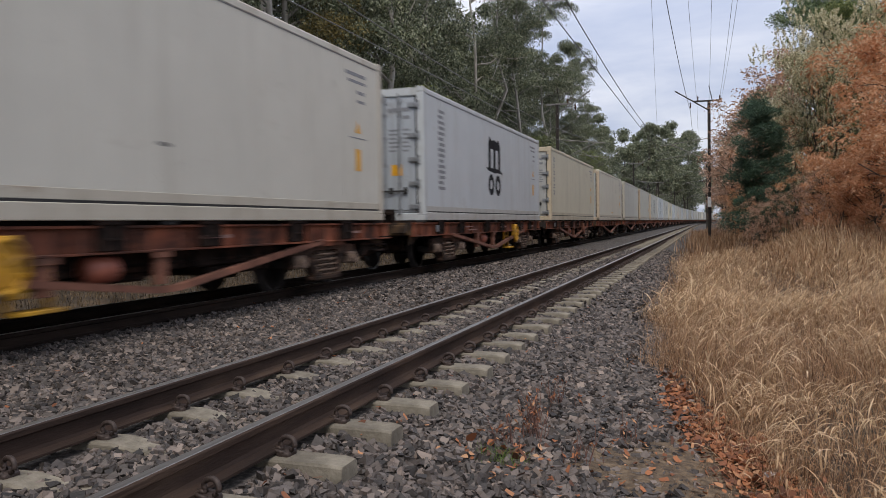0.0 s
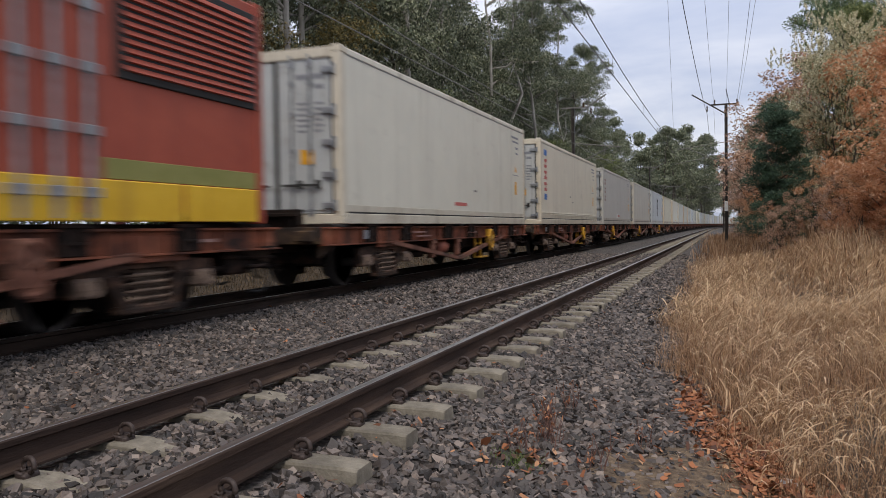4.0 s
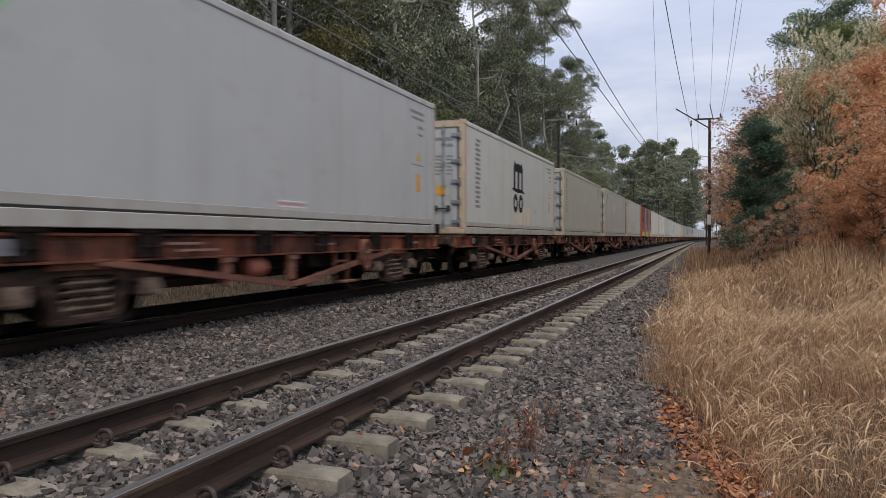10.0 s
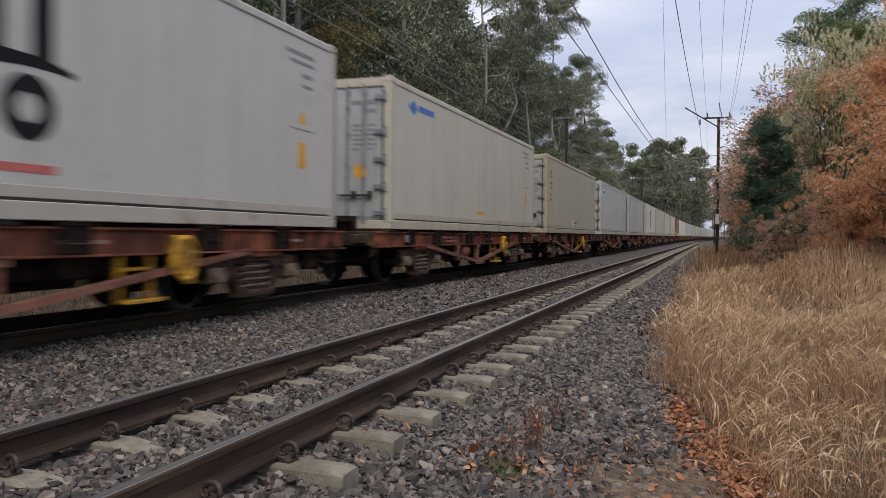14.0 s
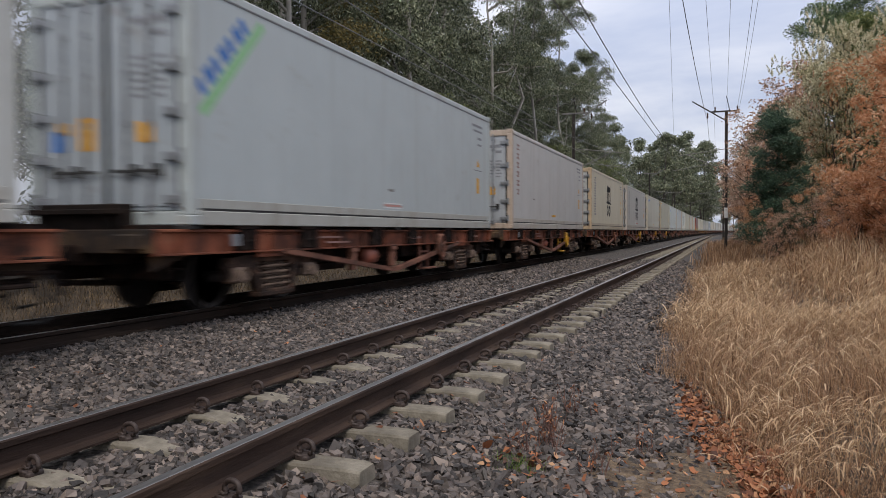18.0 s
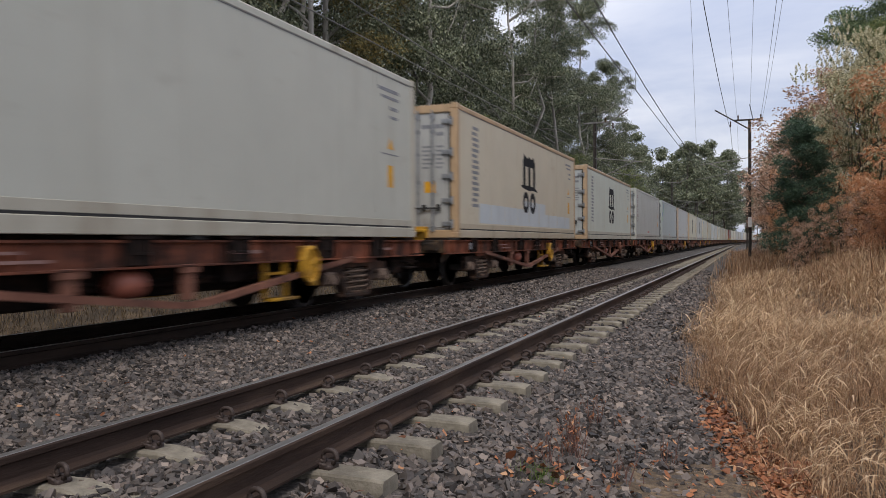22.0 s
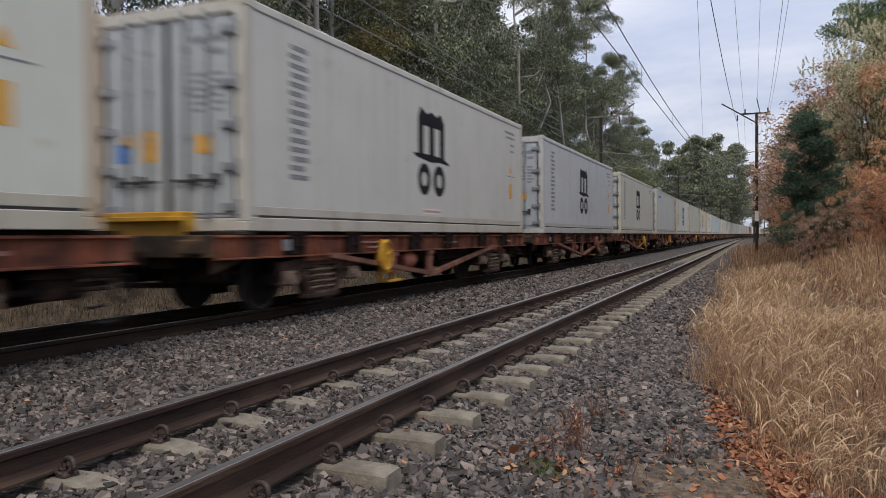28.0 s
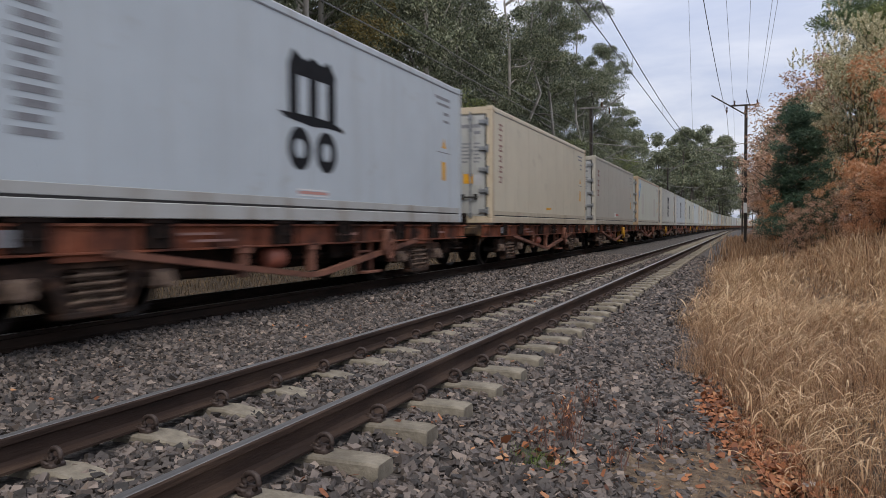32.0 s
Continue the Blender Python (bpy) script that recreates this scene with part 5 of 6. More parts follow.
def tree_meshes(seed, h, crown_r, base, clumps, per, leaf, leaf_mat, bark, trunk_r, spread, droop=0.5, stems=1, pointed=0.0, flat=0.8, dome=0.3):
    """A trunk with limbs and a crown of leaf clumps at the limbs' ends, with gaps."""
    rng = np.random.default_rng(seed)
    g = Geo()
    tips = []
    for st in range(stems):
        lean = rng.normal(0, 0.04 * h, 2) if stems == 1 else rng.normal(0, 0.13 * h, 2)
        top = np.array([lean[0], lean[1], h * rng.uniform(0.86, 0.96)])
        foot = np.array([*rng.normal(0, 0.12 * (stems > 1), 2), -0.3])
        spine = wobble(rng, foot, top, 9, 0.012 * h)
        g.tube(spine, [trunk_r * (1 - 0.9 * i / 9) / (1 + 0.4 * (stems > 1)) for i in range(10)], 8)
        limbs = max(7, int(clumps / 9 / stems))
        for j in range(limbs):
            f = base + (1 - base) * (j + rng.random()) / limbs
            i = min(int(f * 9), 8)
            p = spine[i] + (spine[i + 1] - spine[i]) * (f * 9 - i)
            a = rng.uniform(0, 2 * np.pi)
            shape = math.sin(math.pi * min(1.0, (0.18 + 0.82 * (f - base) / (1 - base)))) ** 0.6 if not pointed else (1 - pointed * (f - base) / (1 - base))
            reach = crown_r * shape * rng.uniform(0.45, 1.15) + 0.25
            q = p + np.array([math.cos(a) * reach, math.sin(a) * reach, reach * rng.uniform(0.1, 0.9)])
            limb = wobble(rng, p, q, 4, 0.05 * reach)
            r0 = trunk_r * (1 - 0.85 * f) * 0.55
            g.tube(limb, [r0 * (1 - 0.2 * u) + 0.01 for u in range(5)], 5)
            for b in range(max(2, int(round(clumps / limbs / stems)))):
                u = rng.uniform(0.35, 1.08)
                c = p + (q - p) * u + rng.normal(0, 0.22 * reach + 0.15, 3) * (1, 1, 0.75)
                tips.append(c)
                if b % 3 == 0:
                    g.tube([limb[2], (limb[2] + c) / 2 + rng.normal(0, 0.08, 3), c], [r0 * 0.4 + 0.008, r0 * 0.3 + 0.006, 0.006], 4)
    v, f = leaves(rng, tips, per, spread * rng.uniform(0.6, 1.3, len(tips)), *leaf, droop=droop, flat=flat, dome=dome)
    keep = v.reshape(-1, 4, 3)[:, 0, 2] > 0.3
    v, f = v.reshape(-1, 4, 3)[keep].reshape(-1, 3), np.arange(keep.sum() * 4).reshape(-1, 4)
    return g.mesh("trunk", bark, True), bulk("crown", v, f, leaf_mat)


def plume_mesh(seed, crown, n):
    """Loose upright and nodding seed spikes, set on the outer leaves of a crown."""
    rng = np.random.default_rng(seed)
    co = np.empty(len(crown.vertices) * 3, np.float32)
    crown.vertices.foreach_get("co", co)
    base = co.reshape(-1, 4, 3)[:, 0]
    base = base[rng.permutation(len(base))[:n * 3]]
    far = np.hypot(base[:, 0], base[:, 1]) + 0.35 * base[:, 2]
    base = base[np.argsort(-far)[:n]]
    k = 22
    a = rng.uniform(0, 6.283, n)
    up = np.where(rng.random(n) < 0.6, 1.0, -0.9)
    axis = np.stack([0.35 * np.cos(a), 0.35 * np.sin(a), up], 1)
    long = rng.uniform(0.25, 0.5, n)
    u = np.linspace(0, 1, k)[None] + 0 * long[:, None]
    p = base[:, None] + axis[:, None] * (u * long[:, None])[..., None]
    b = rng.uniform(0, 6.283, (n, k))
    fat = 0.095 * np.sin(np.pi * (0.12 + 0.8 * u)) * rng.uniform(0.7, 1.2, (n, k))
    out = np.stack([np.cos(b), np.sin(b), 0.9 * up[:, None] + 0 * b], -1) * fat[..., None]
    side = np.stack([-np.sin(b), np.cos(b), 0 * b], -1) * 0.034
    v = np.stack([p, p + out * 0.5 + side, p + out, p + out * 0.5 - side], 2).reshape(-1, 3)
    return bulk("seed_head", v, np.arange(len(v)).reshape(-1, 4), PALE)


def plant(name, meshes, label, category, x, y, turn=0.0, size=1.0, group="", z=None):
    t = tagged(new(name), label, category, group)
    part("trunk", meshes[0], t)
    part("crown", meshes[1], t)
    t.matrix_basis = pose(x, y, float(ground_height(x, y)) if z is None else z, 0, 0, turn) @ Matrix.Diagonal((size, size, size, 1))
    return t


def build_trees():
    gums = [tree_meshes(10 + i, 27 + 2 * (i % 3), 4.3, 0.12, 120, 350, (0.21, 0.07), GUM, BARK, 0.19, 1.0, droop=0.9, flat=0.85, dome=0.8) for i in range(3)]
    brown = tree_meshes(33, 22, 3.6, 0.14, 90, 300, (0.17, 0.06), OLIVEBROWN, BARK, 0.2, 1.0, droop=0.6, dome=0.5)
    second = [tree_meshes(15 + i, 28 + i, 4.5, 0.14, 90, 190, (0.28, 0.125), GUM, BARK, 0.22, 1.25, droop=0.7, flat=0.85, dome=0.8) for i in range(2)]
    afar = [tree_meshes(20 + i, 27 + i, 4.8, 0.2, 60, 115, (0.5, 0.25), GUM, DBARK, 0.3, 1.5, droop=0.6, flat=0.8, dome=0.75) for i in range(3)]
    light = tree_meshes(31, 15, 3.4, 0.1, 120, 60, (0.3, 0.12), GUMLIGHT, DBARK, 0.16, 0.9)
    under = [tree_meshes(40 + i, 6.5, 2.6, 0.05, 80, 70, (0.3, 0.1), OLIVE if i else GUM, DBARK, 0.08, 0.75, stems=3) for i in range(2)]
    rng = random.Random(11)
    i = 0
    for row, (x0, y0, y1, step) in enumerate(((-13.5, 10, 104, 6.8), (-18.5, 14, 112, 8.0), (-25, 22, 140, 10.5), (-33, 26, 150, 14.0))):
        y = y0
        while y < y1:
            x = x0 + rng.uniform(-1.6, 1.6)
            fade = float(np.interp(y, (66, 80, 90, 104), (1.0, 0.95, 0.84, 0.68))) if row < 1 else float(np.interp(y, (84, 100, 112), (1.0, 0.82, 0.72))) if row < 2 else 0.95
            plant("gum_tree", (gums[i % 3] if row < 1 else second[i % 2] if row < 2 else afar[i % 3]), "tall gum tree with pale trunk and grey-green drooping leaves", "tree", x, y, rng.uniform(0, 360), fade * rng.uniform(0.86, 1.06), "gum trees along the line")
            y += step * rng.uniform(0.75, 1.25)
            i += 1
    for x, y, s in ((-14, 110, 0.66), (-15, 119, 0.68), (-14, 128, 0.64), (-17, 136, 0.68), (-14, 145, 0.6), (-20, 150, 0.7)):
        plant("gum_tree", second[i % 2], "tall gum tree with pale trunk and grey-green drooping leaves", "tree", x, y, rng.uniform(0, 360), s, "gum trees along the line")
        i += 1
    # far wood where the line bends away
    far_word = "distant gum tree in a wood beside the railway"
    for j in range(40):
        y = rng.uniform(165, 400)
        x = max(y - BEND, 0) ** 2 / (2 * RADIUS) - 10.5 - abs(rng.gauss(0, 16))
        plant("gum_tree", afar[j % 3], far_word, "tree", x, y, rng.uniform(0, 360), rng.uniform(0.8, 1.08), "distant gum trees")
    for j in range(16):
        y = rng.uniform(185, 330)
        x = max(y - BEND, 0) ** 2 / (2 * RADIUS) + 7.5 + abs(rng.gauss(0, 12))
        plant("gum_tree", afar[j % 3], far_word, "tree", x, y, rng.uniform(0, 360), rng.uniform(0.75, 1.0), "distant gum trees")
    for j in range(16):
        y = rng.uniform(430, 560)
        plant("gum_tree", afar[j % 3], far_word, "tree", rng.uniform(-40, 14), y, rng.uniform(0, 360), rng.uniform(1.2, 1.5), "distant gum trees")
    for x, y, size in ((-9.5, 205, 0.95), (-9.0, 222, 1.02), (-9, 245, 1.12), (-8, 262, 1.15), (-6.5, 285, 1.25), (-5.5, 305, 1.3), (-4, 330, 1.42), (-2.5, 350, 1.5), (-9, 320, 1.5), (-13, 300, 1.4),
                       (9.5, 205, 0.9), (11, 220, 1.0), (13, 240, 1.05), (12, 190, 0.85), (10, 250, 0.95), (-11, 190, 0.9), (-13, 210, 1.0)):
        plant("gum_tree", afar[int(y) % 3], far_word, "tree", x, y, 37 * x, size, "distant gum trees")
    for j in range(32):
        y = 6 + j * 4.5
        plant("shrub", under[j % 2], "olive-green undergrowth shrub below the gum trees", "shrub", -10.6 - rng.uniform(0, 3), y, rng.uniform(0, 360), rng.uniform(0.6, 1.1), "undergrowth")
    for x, y, s in ((-12, 70, 0.62), (-11.5, 76, 0.5), (-12, 100, 0.7), (-12.5, 122, 0.75), (-11, 36, 0.55)):
        plant("broadleaf_tree", light, "young yellow-green broadleaf tree by the line", "tree", x, y, rng.uniform(0, 360), s)
    for x, y, size in ((-12.8, 26, 1.0), (-15, 31, 1.1)):
        plant("gum_tree", brown, "olive-brown tree turning in autumn among the gums", "tree", x, y, 40 * y, size)
    for j in range(16):
        plant("gum_tree", afar[j % 3], far_word, "tree", 19 + 3.6 * j + rng.uniform(-3, 3), 48 + (j * 37) % 60, rng.uniform(0, 360), rng.uniform(0.4, 0.6), "distant gum trees")
    # right-hand thicket
    russet = [tree_meshes(60 + i, 7.0, 2.5, 0.10, 200, 105, (0.17, 0.062), RUSSET, DBARK, 0.06, 0.46, droop=0.55, stems=4) for i in range(2)]
    pale = tree_meshes(70, 10.5, 2.4, 0.08, 130, 36, (0.17, 0.05), OLIVE, DBARK, 0.1, 0.6, droop=0.6, stems=3)
    plume = plume_mesh(71, pale[1], 620)
    pine = tree_meshes(75, 7.2, 1.6, 0.06, 170, 230, (0.2, 0.03), PINE, DBARK, 0.11, 0.38, droop=-0.5, pointed=0.6)
    tall = tree_meshes(80, 18.6, 3.9, 0.3, 120, 380, (0.2, 0.07), DEEPGREEN, DBARK, 0.22, 1.0, flat=0.75, dome=0.7)
    tall_light = tree_meshes(81, 15, 2.2, 0.2, 100, 230, (0.2, 0.075), GUMLIGHT, DBARK, 0.18, 0.8, dome=0.5)
    for x, y, s, i in ((7.7, 19.5, 0.70, 0), (8.1, 16.5, 0.62, 1), (6.9, 22.5, 0.42, 1), (6.1, 23.5, 0.34, 1), (9.6, 23.5, 0.9, 1), (9.8, 28, 1.0, 0), (11.5, 24, 1.0, 1), (11.6, 31, 1.35, 0),
                       (14.5, 27, 1.3, 1), (9.3, 48, 1.4, 0), (5.7, 52, 0.7, 1), (7.4, 63, 1.2, 1), (6.6, 28.5, 0.4, 0), (5.0, 42, 0.4, 1), (5.6, 39, 0.33, 0), (4.6, 50, 0.42, 0)):
        plant("oak_sapling", russet[i], "young oak holding russet-brown autumn leaves at the field's edge", "tree", x, y, 40 * i + 67 * x, s, "russet saplings")
    for x, y, s in ((7.0, 34, 0.74), (8.2, 33, 0.82), (9.6, 36, 0.9), (8.8, 30, 0.76), (6.2, 33, 0.5)):
        t = plant("plume_shrub", pale, "tall shrub covered in pale dry seed plumes", "shrub", x, y, 50 * x, s, "plume shrubs")
        part("seed_head", plume, t, "pale upright seed plumes")
    for x, y, s, i in ((9, 43, 0.55, 1), (11, 45, 0.6, 0), (13, 40, 0.6, 1), (8, 40, 0.5, 1), (6.6, 44, 0.4, 1), (6.4, 108, 0.7, 0), (7.6, 96, 0.7, 1), (8.8, 120, 0.8, 0), (6.0, 84, 0.5, 1), (9.5, 140, 0.9, 0), (7.5, 76, 0.55, 1)):
        plant("shrub", under[i], "olive-green shrub at the foot of the autumn thicket", "shrub", x, y, 60 * x, s, "thicket undergrowth")
    slim = tree_meshes(64, 7, 0.85, 0.03, 90, 34, (0.17, 0.06), DUSTRUSSET, DBARK, 0.04, 0.42, stems=3)
    for x, y, size in ((4.2, 60, 0.95), (4.7, 66, 1.1), (5.1, 57, 0.9), (5.7, 73, 1.25), (4.5, 82, 1.1), (5.2, 92, 1.3), (5.3, 50, 1.4), (4.7, 55, 1.3), (5.5, 40, 1.25), (4.3, 27, 0.26), (4.9, 27.5, 0.3), (5.5, 27, 0.32), (6.1, 27.8, 0.36), (4.6, 29, 0.28)):
        plant("oak_sapling", slim, "slender sapling with thin dusty-brown leaves beside the mast", "tree", x, y, 70 * x, size, "russet saplings")
    plant("pine_tree", pine, "dark green young pine among autumn shrubs", "tree", 4.85, 31, 20, 0.76)
    plant("gum_tree", tall, "tall dark green tree behind the autumn thicket", "tree", 10.1, 57, 0, 0.95)
    plant("gum_tree", tall, "tall dark green tree behind the autumn thicket", "tree", 13.4, 58, 130, 0.86)
    plant("broadleaf_tree", tall_light, "light green tree behind the autumn thicket", "tree", 10.3, 53, 60, 0.95)
    for x, y, s, i in ((14.5, 80, 0.7, 0), (17, 92, 0.75, 1), (11, 125, 0.62, 3), (10.5, 150, 0.7, 0), (12, 175, 0.8, 1), (22, 70, 0.7, 2), (26, 52, 0.6, 3), (22, 43, 0.45, 0)):
        plant("gum_tree", second[i % 2], "gum tree on the field side of the line", "tree", x, y, 90 * i, s)


def blades(name, n, area, height, width, seed, mat, label, bend=0.5, segs=4, heads=0.0, nod=0.0):
    """Standing dry grass, each blade a strip that arches over; heads: the share that ends in a loose seed head;
    nod: upright stalks whose upper half hangs over, most of them one way."""
    rng = np.random.default_rng(seed)
    x, y = area(rng, n)
    n = len(x)
    z = np.maximum(ground_height(x, y), np.where((x > -7.6) & (x < 2.9), bed_height(x), -9)) - 0.02
    h = height * np.clip(0.6 + 0.1 * (y - 3.5), 0.6, 1.0) * rng.uniform(0.4, 1.2, n) * (0.8 + 0.3 * np.sin(x * 1.7 + 0.8 * y) * np.sin(y * 0.9 - x))
    a = rng.uniform(0, 6.283, n) + 0.7 * np.sin(0.7 * x + 0.5 * y)
    lean = bend * rng.gamma(2.0, 0.5, n).clip(0.05, 2.2)
    if nod:
        a = np.where(rng.random(n) < 0.6, rng.normal(-0.3, 0.7, n), a)
        stiff, curl = np.abs(rng.normal(0, 0.22, n)), nod * rng.uniform(0.5, 1.3, n)
    way = np.stack([np.cos(a), np.sin(a)], 1)
    b = a + np.pi / 2 + rng.normal(0, 0.5, n)
    side = np.stack([np.cos(b), np.sin(b), 0 * b], 1)
    head = rng.random(n) < heads
    rows = []
    out, up = np.zeros(n), np.zeros(n)
    for i in range(segs + 1):
        u = i / segs
        c = np.stack([x + way[:, 0] * out, y + way[:, 1] * out, z + up], 1)
        tilt = 0.1 + 1.25 * lean * ((i + 0.6) / segs) ** 1.25
        if nod:
            tilt = stiff + curl * max(0.0, ((i + 0.6) / segs - 0.3) / 0.7) ** 1.2
        out, up = out + h / segs * np.sin(tilt), up + h / segs * np.cos(tilt)
        wd = np.where(head, width * (0.42 if u < 0.55 else 1.5 if u < 0.75 else 1.9 if u < 0.95 else 0.35), width * (1.05 - u))[:, None]
        rows += [c - side * wd * 0.5, c + side * wd * 0.5]
    v = np.stack(rows, 1)
    k = 2 * (segs + 1)
    f = np.array([(2 * i, 2 * i + 1, 2 * i + 3, 2 * i + 2) for i in range(segs)])
    faces = (np.arange(n)[:, None, None] * k + f[None]).reshape(-1, 4)
    tagged(new(name, bulk(name, v.reshape(-1, 3), faces, mat)), label, "grass", kind="stuff")


def field(x1, y0, y1, power=1.0, side=1.15):
    """Places in the field right of the ballast, in tufts."""
    def area(rng, n):
        m = max(n // 14, 1)
        y = y0 + (y1 - y0) * rng.random(m) ** power
        edge = np.interp(y, [3.5, 4.6, 6.0, 7.6, 9.4, 11.5, 30], [3.55, 3.2, 2.82, 2.48, 2.3, 2.17, 2.12]) + 0.10 * np.sin(y * 2.1) + 0.08 * np.sin(y * 5.3)
        x = edge + (x1 - edge) * rng.random(m) ** side
        pick = rng.integers(0, m, n)
        wide = 0.05 + 0.006 * y[pick]
        return x[pick] + rng.normal(0, 1, n) * wide, y[pick] + rng.normal(0, 1, n) * wide
    return area


def build_grass():
    near = "knee-high straw-coloured dry grass beside the ballast"
    blades("dry_grass", 64000, field(7.5, 3.7, 13, 1.0), 0.48, 0.0036, 1, STRAW, near, bend=1.5, segs=4, heads=0.1)
    blades("dry_grass", 24000, field(7.5, 3.7, 13, 1.0), 0.24, 0.005, 18, STRAW, "tangled low dry grass at the field's foot", bend=1.9, segs=3)
    blades("dry_grass", 9500, field(7.5, 3.7, 13, 1.0, 0.9), 0.74, 0.0054, 12, STRAWPALE, "pale nodding stalks of seeding grass", segs=8, heads=1.0, nod=2.1)
    blades("dry_grass", 46000, field(12, 12.5, 30), 0.55, 0.008, 2, STRAW, "straw-coloured dry grass in the field", bend=1.5, segs=3, heads=0.15)
    blades("dry_grass", 14000, field(12, 11.5, 30), 0.66, 0.010, 13, STRAWPALE, "pale nodding stalks of seeding grass", segs=6, heads=1.0, nod=2.0)
    blades("dry_grass", 9000, lambda rng, n: (rng.uniform(4.3, 10, n), rng.uniform(17.5, 30, n)), 0.8, 0.010, 14, STRAW, "rank dry grass below the thicket", bend=1.2, segs=3, heads=0.3)
    blades("dry_grass", 9000, lambda rng, n: (rng.uniform(4.6, 13, n), rng.uniform(15.5, 25, n)), 0.85, 0.010, 17, STRAWPALE, "rank dry grass below the thicket", bend=1.2, segs=4, heads=0.3)
    blades("dry_grass", 30000, field(22, 29, 90), 0.8, 0.028, 3, STRAW, "straw-coloured dry grass below the thicket", segs=2)
    blades("dry_grass", 44000, lambda rng, n: (-6.6 - 5 * rng.random(n), 3 + 67 * rng.random(n) ** 1.7), 0.34, 0.011, 4, STRAWSHADE, "dry grass on the far side of the tracks", bend=1.3, segs=3)
    blades("dry_grass", 7000, lambda rng, n: (rng.normal(2.56, 0.24, n), rng.normal(4.75, 0.35, n)), 0.06, 0.005, 15, STRAW, "trodden dry grass on the gravel", bend=2.0, segs=2)
    blades("dry_grass", 5000, lambda rng, n: (rng.normal(3.05, 0.2, n), rng.uniform(3.3, 7.0, n)), 0.13, 0.006, 8, STRAW, "short flattened dry grass at the gravel's edge", bend=1.1, segs=3)
    blades("green_weed", 700, lambda rng, n: (rng.normal(2.7, 0.24, n), rng.normal(4.65, 0.25, n)), 0.05, 0.008, 9, GREENGRASS, "low green weeds at the gravel's edge", bend=1.3, segs=2)
    blades("green_weed", 420, lambda rng, n: (rng.normal(1.66, 0.07, n), rng.normal(4.30, 0.06, n)), 0.16, 0.006, 5, GREENGRASS, "small green weed tuft in the gravel", segs=2)


def build_litter():
    rng = np.random.default_rng(21)
    spots = []
    for cx, cy, sx, sy, n in ((3.0, 5.0, 0.09, 0.32, 520), (2.78, 5.75, 0.10, 0.3, 620), (2.6, 6.6, 0.08, 0.35, 420), (2.5, 7.8, 0.07, 0.7, 160), (3.2, 4.5, 0.12, 0.2, 160), (1.72, 4.35, 0.2, 0.22, 75), (2.6, 4.6, 0.3, 0.4, 70), (1.5, 6.5, 0.9, 4.0, 35), (-2.0, 7.5, 0.7, 3.0, 60), (0.9, 4.2, 0.10, 2.0, 50), (-0.42, 6.32, 0.02, 0.03, 3)):
        spots.append(np.stack([rng.normal(cx, sx, n), rng.normal(cy, sy, n)], 1))
    p = np.concatenate(spots)
    z = np.maximum(bed_height(p[:, 0]), np.where(p[:, 0] > 2.3, ground_height(p[:, 0], p[:, 1]), -9)) + rng.uniform(0.02, 0.05, len(p))
    n, k = len(p), 7
    a = np.linspace(0, 2 * np.pi, k, endpoint=False)[None] + rng.uniform(0, 6.28, (n, 1))
    r = rng.uniform(0.012, 0.038, (n, 1)) * rng.uniform(0.55, 1.15, (n, k))
    turn, thin = rng.uniform(0, 6.28, (n, 1)), rng.uniform(0.45, 0.8, (n, 1))
    u, w = r * np.cos(a), r * np.sin(a) * thin
    tip = rng.normal(0, 0.35, (n, 1)) * u + rng.normal(0, 0.5, (n, 1)) * w + 14.0 * w * w + 6.0 * u * u + rng.normal(0, 0.003, (n, k))
    v = np.stack([p[:, :1] + u * np.cos(turn) - w * np.sin(turn), p[:, 1:] + u * np.sin(turn) + w * np.cos(turn), z[:, None] + tip], -1).reshape(-1, 3)
    f = np.arange(n * k).reshape(n, k)
    tagged(new("fallen_leaves", bulk("fallen_leaves", v, f, LITTER)), "scattered russet fallen leaves on gravel", "leaves", kind="stuff")


def build_earth_patch():
    """Worn brown earth between the gravel and the grass."""
    xs, ys = np.linspace(-1, 1, 22), np.linspace(-1, 1, 26)
    gx, gy = np.meshgrid(xs, ys)
    rr = np.sqrt(gx**2 + gy**2) + 0.13 * np.sin(3 * np.arctan2(gy, gx) + 1) + 0.06 * np.sin(7 * np.arctan2(gy, gx))
    x, y = 2.56 + 0.56 * gx, 4.75 + 0.8 * gy
    z = np.maximum(bed_height(x), ground_height(x, y)) + 0.028 * (1 - np.clip(rr, 0, 1.6) ** 2) + 0.005 * np.sin(x * 31 + 7 * y) * np.sin(y * 23)
    k, i = 22, np.arange(25 * 21)
    q = i // 21 * k + i % 21
    tagged(new("earth_patch", bulk("earth_patch", np.stack([x, y, z], -1).reshape(-1, 3), np.stack([q, q + 1, q + k + 1, q + k], 1), EARTH)), "worn brown earth between gravel and grass", "ground", kind="structure")


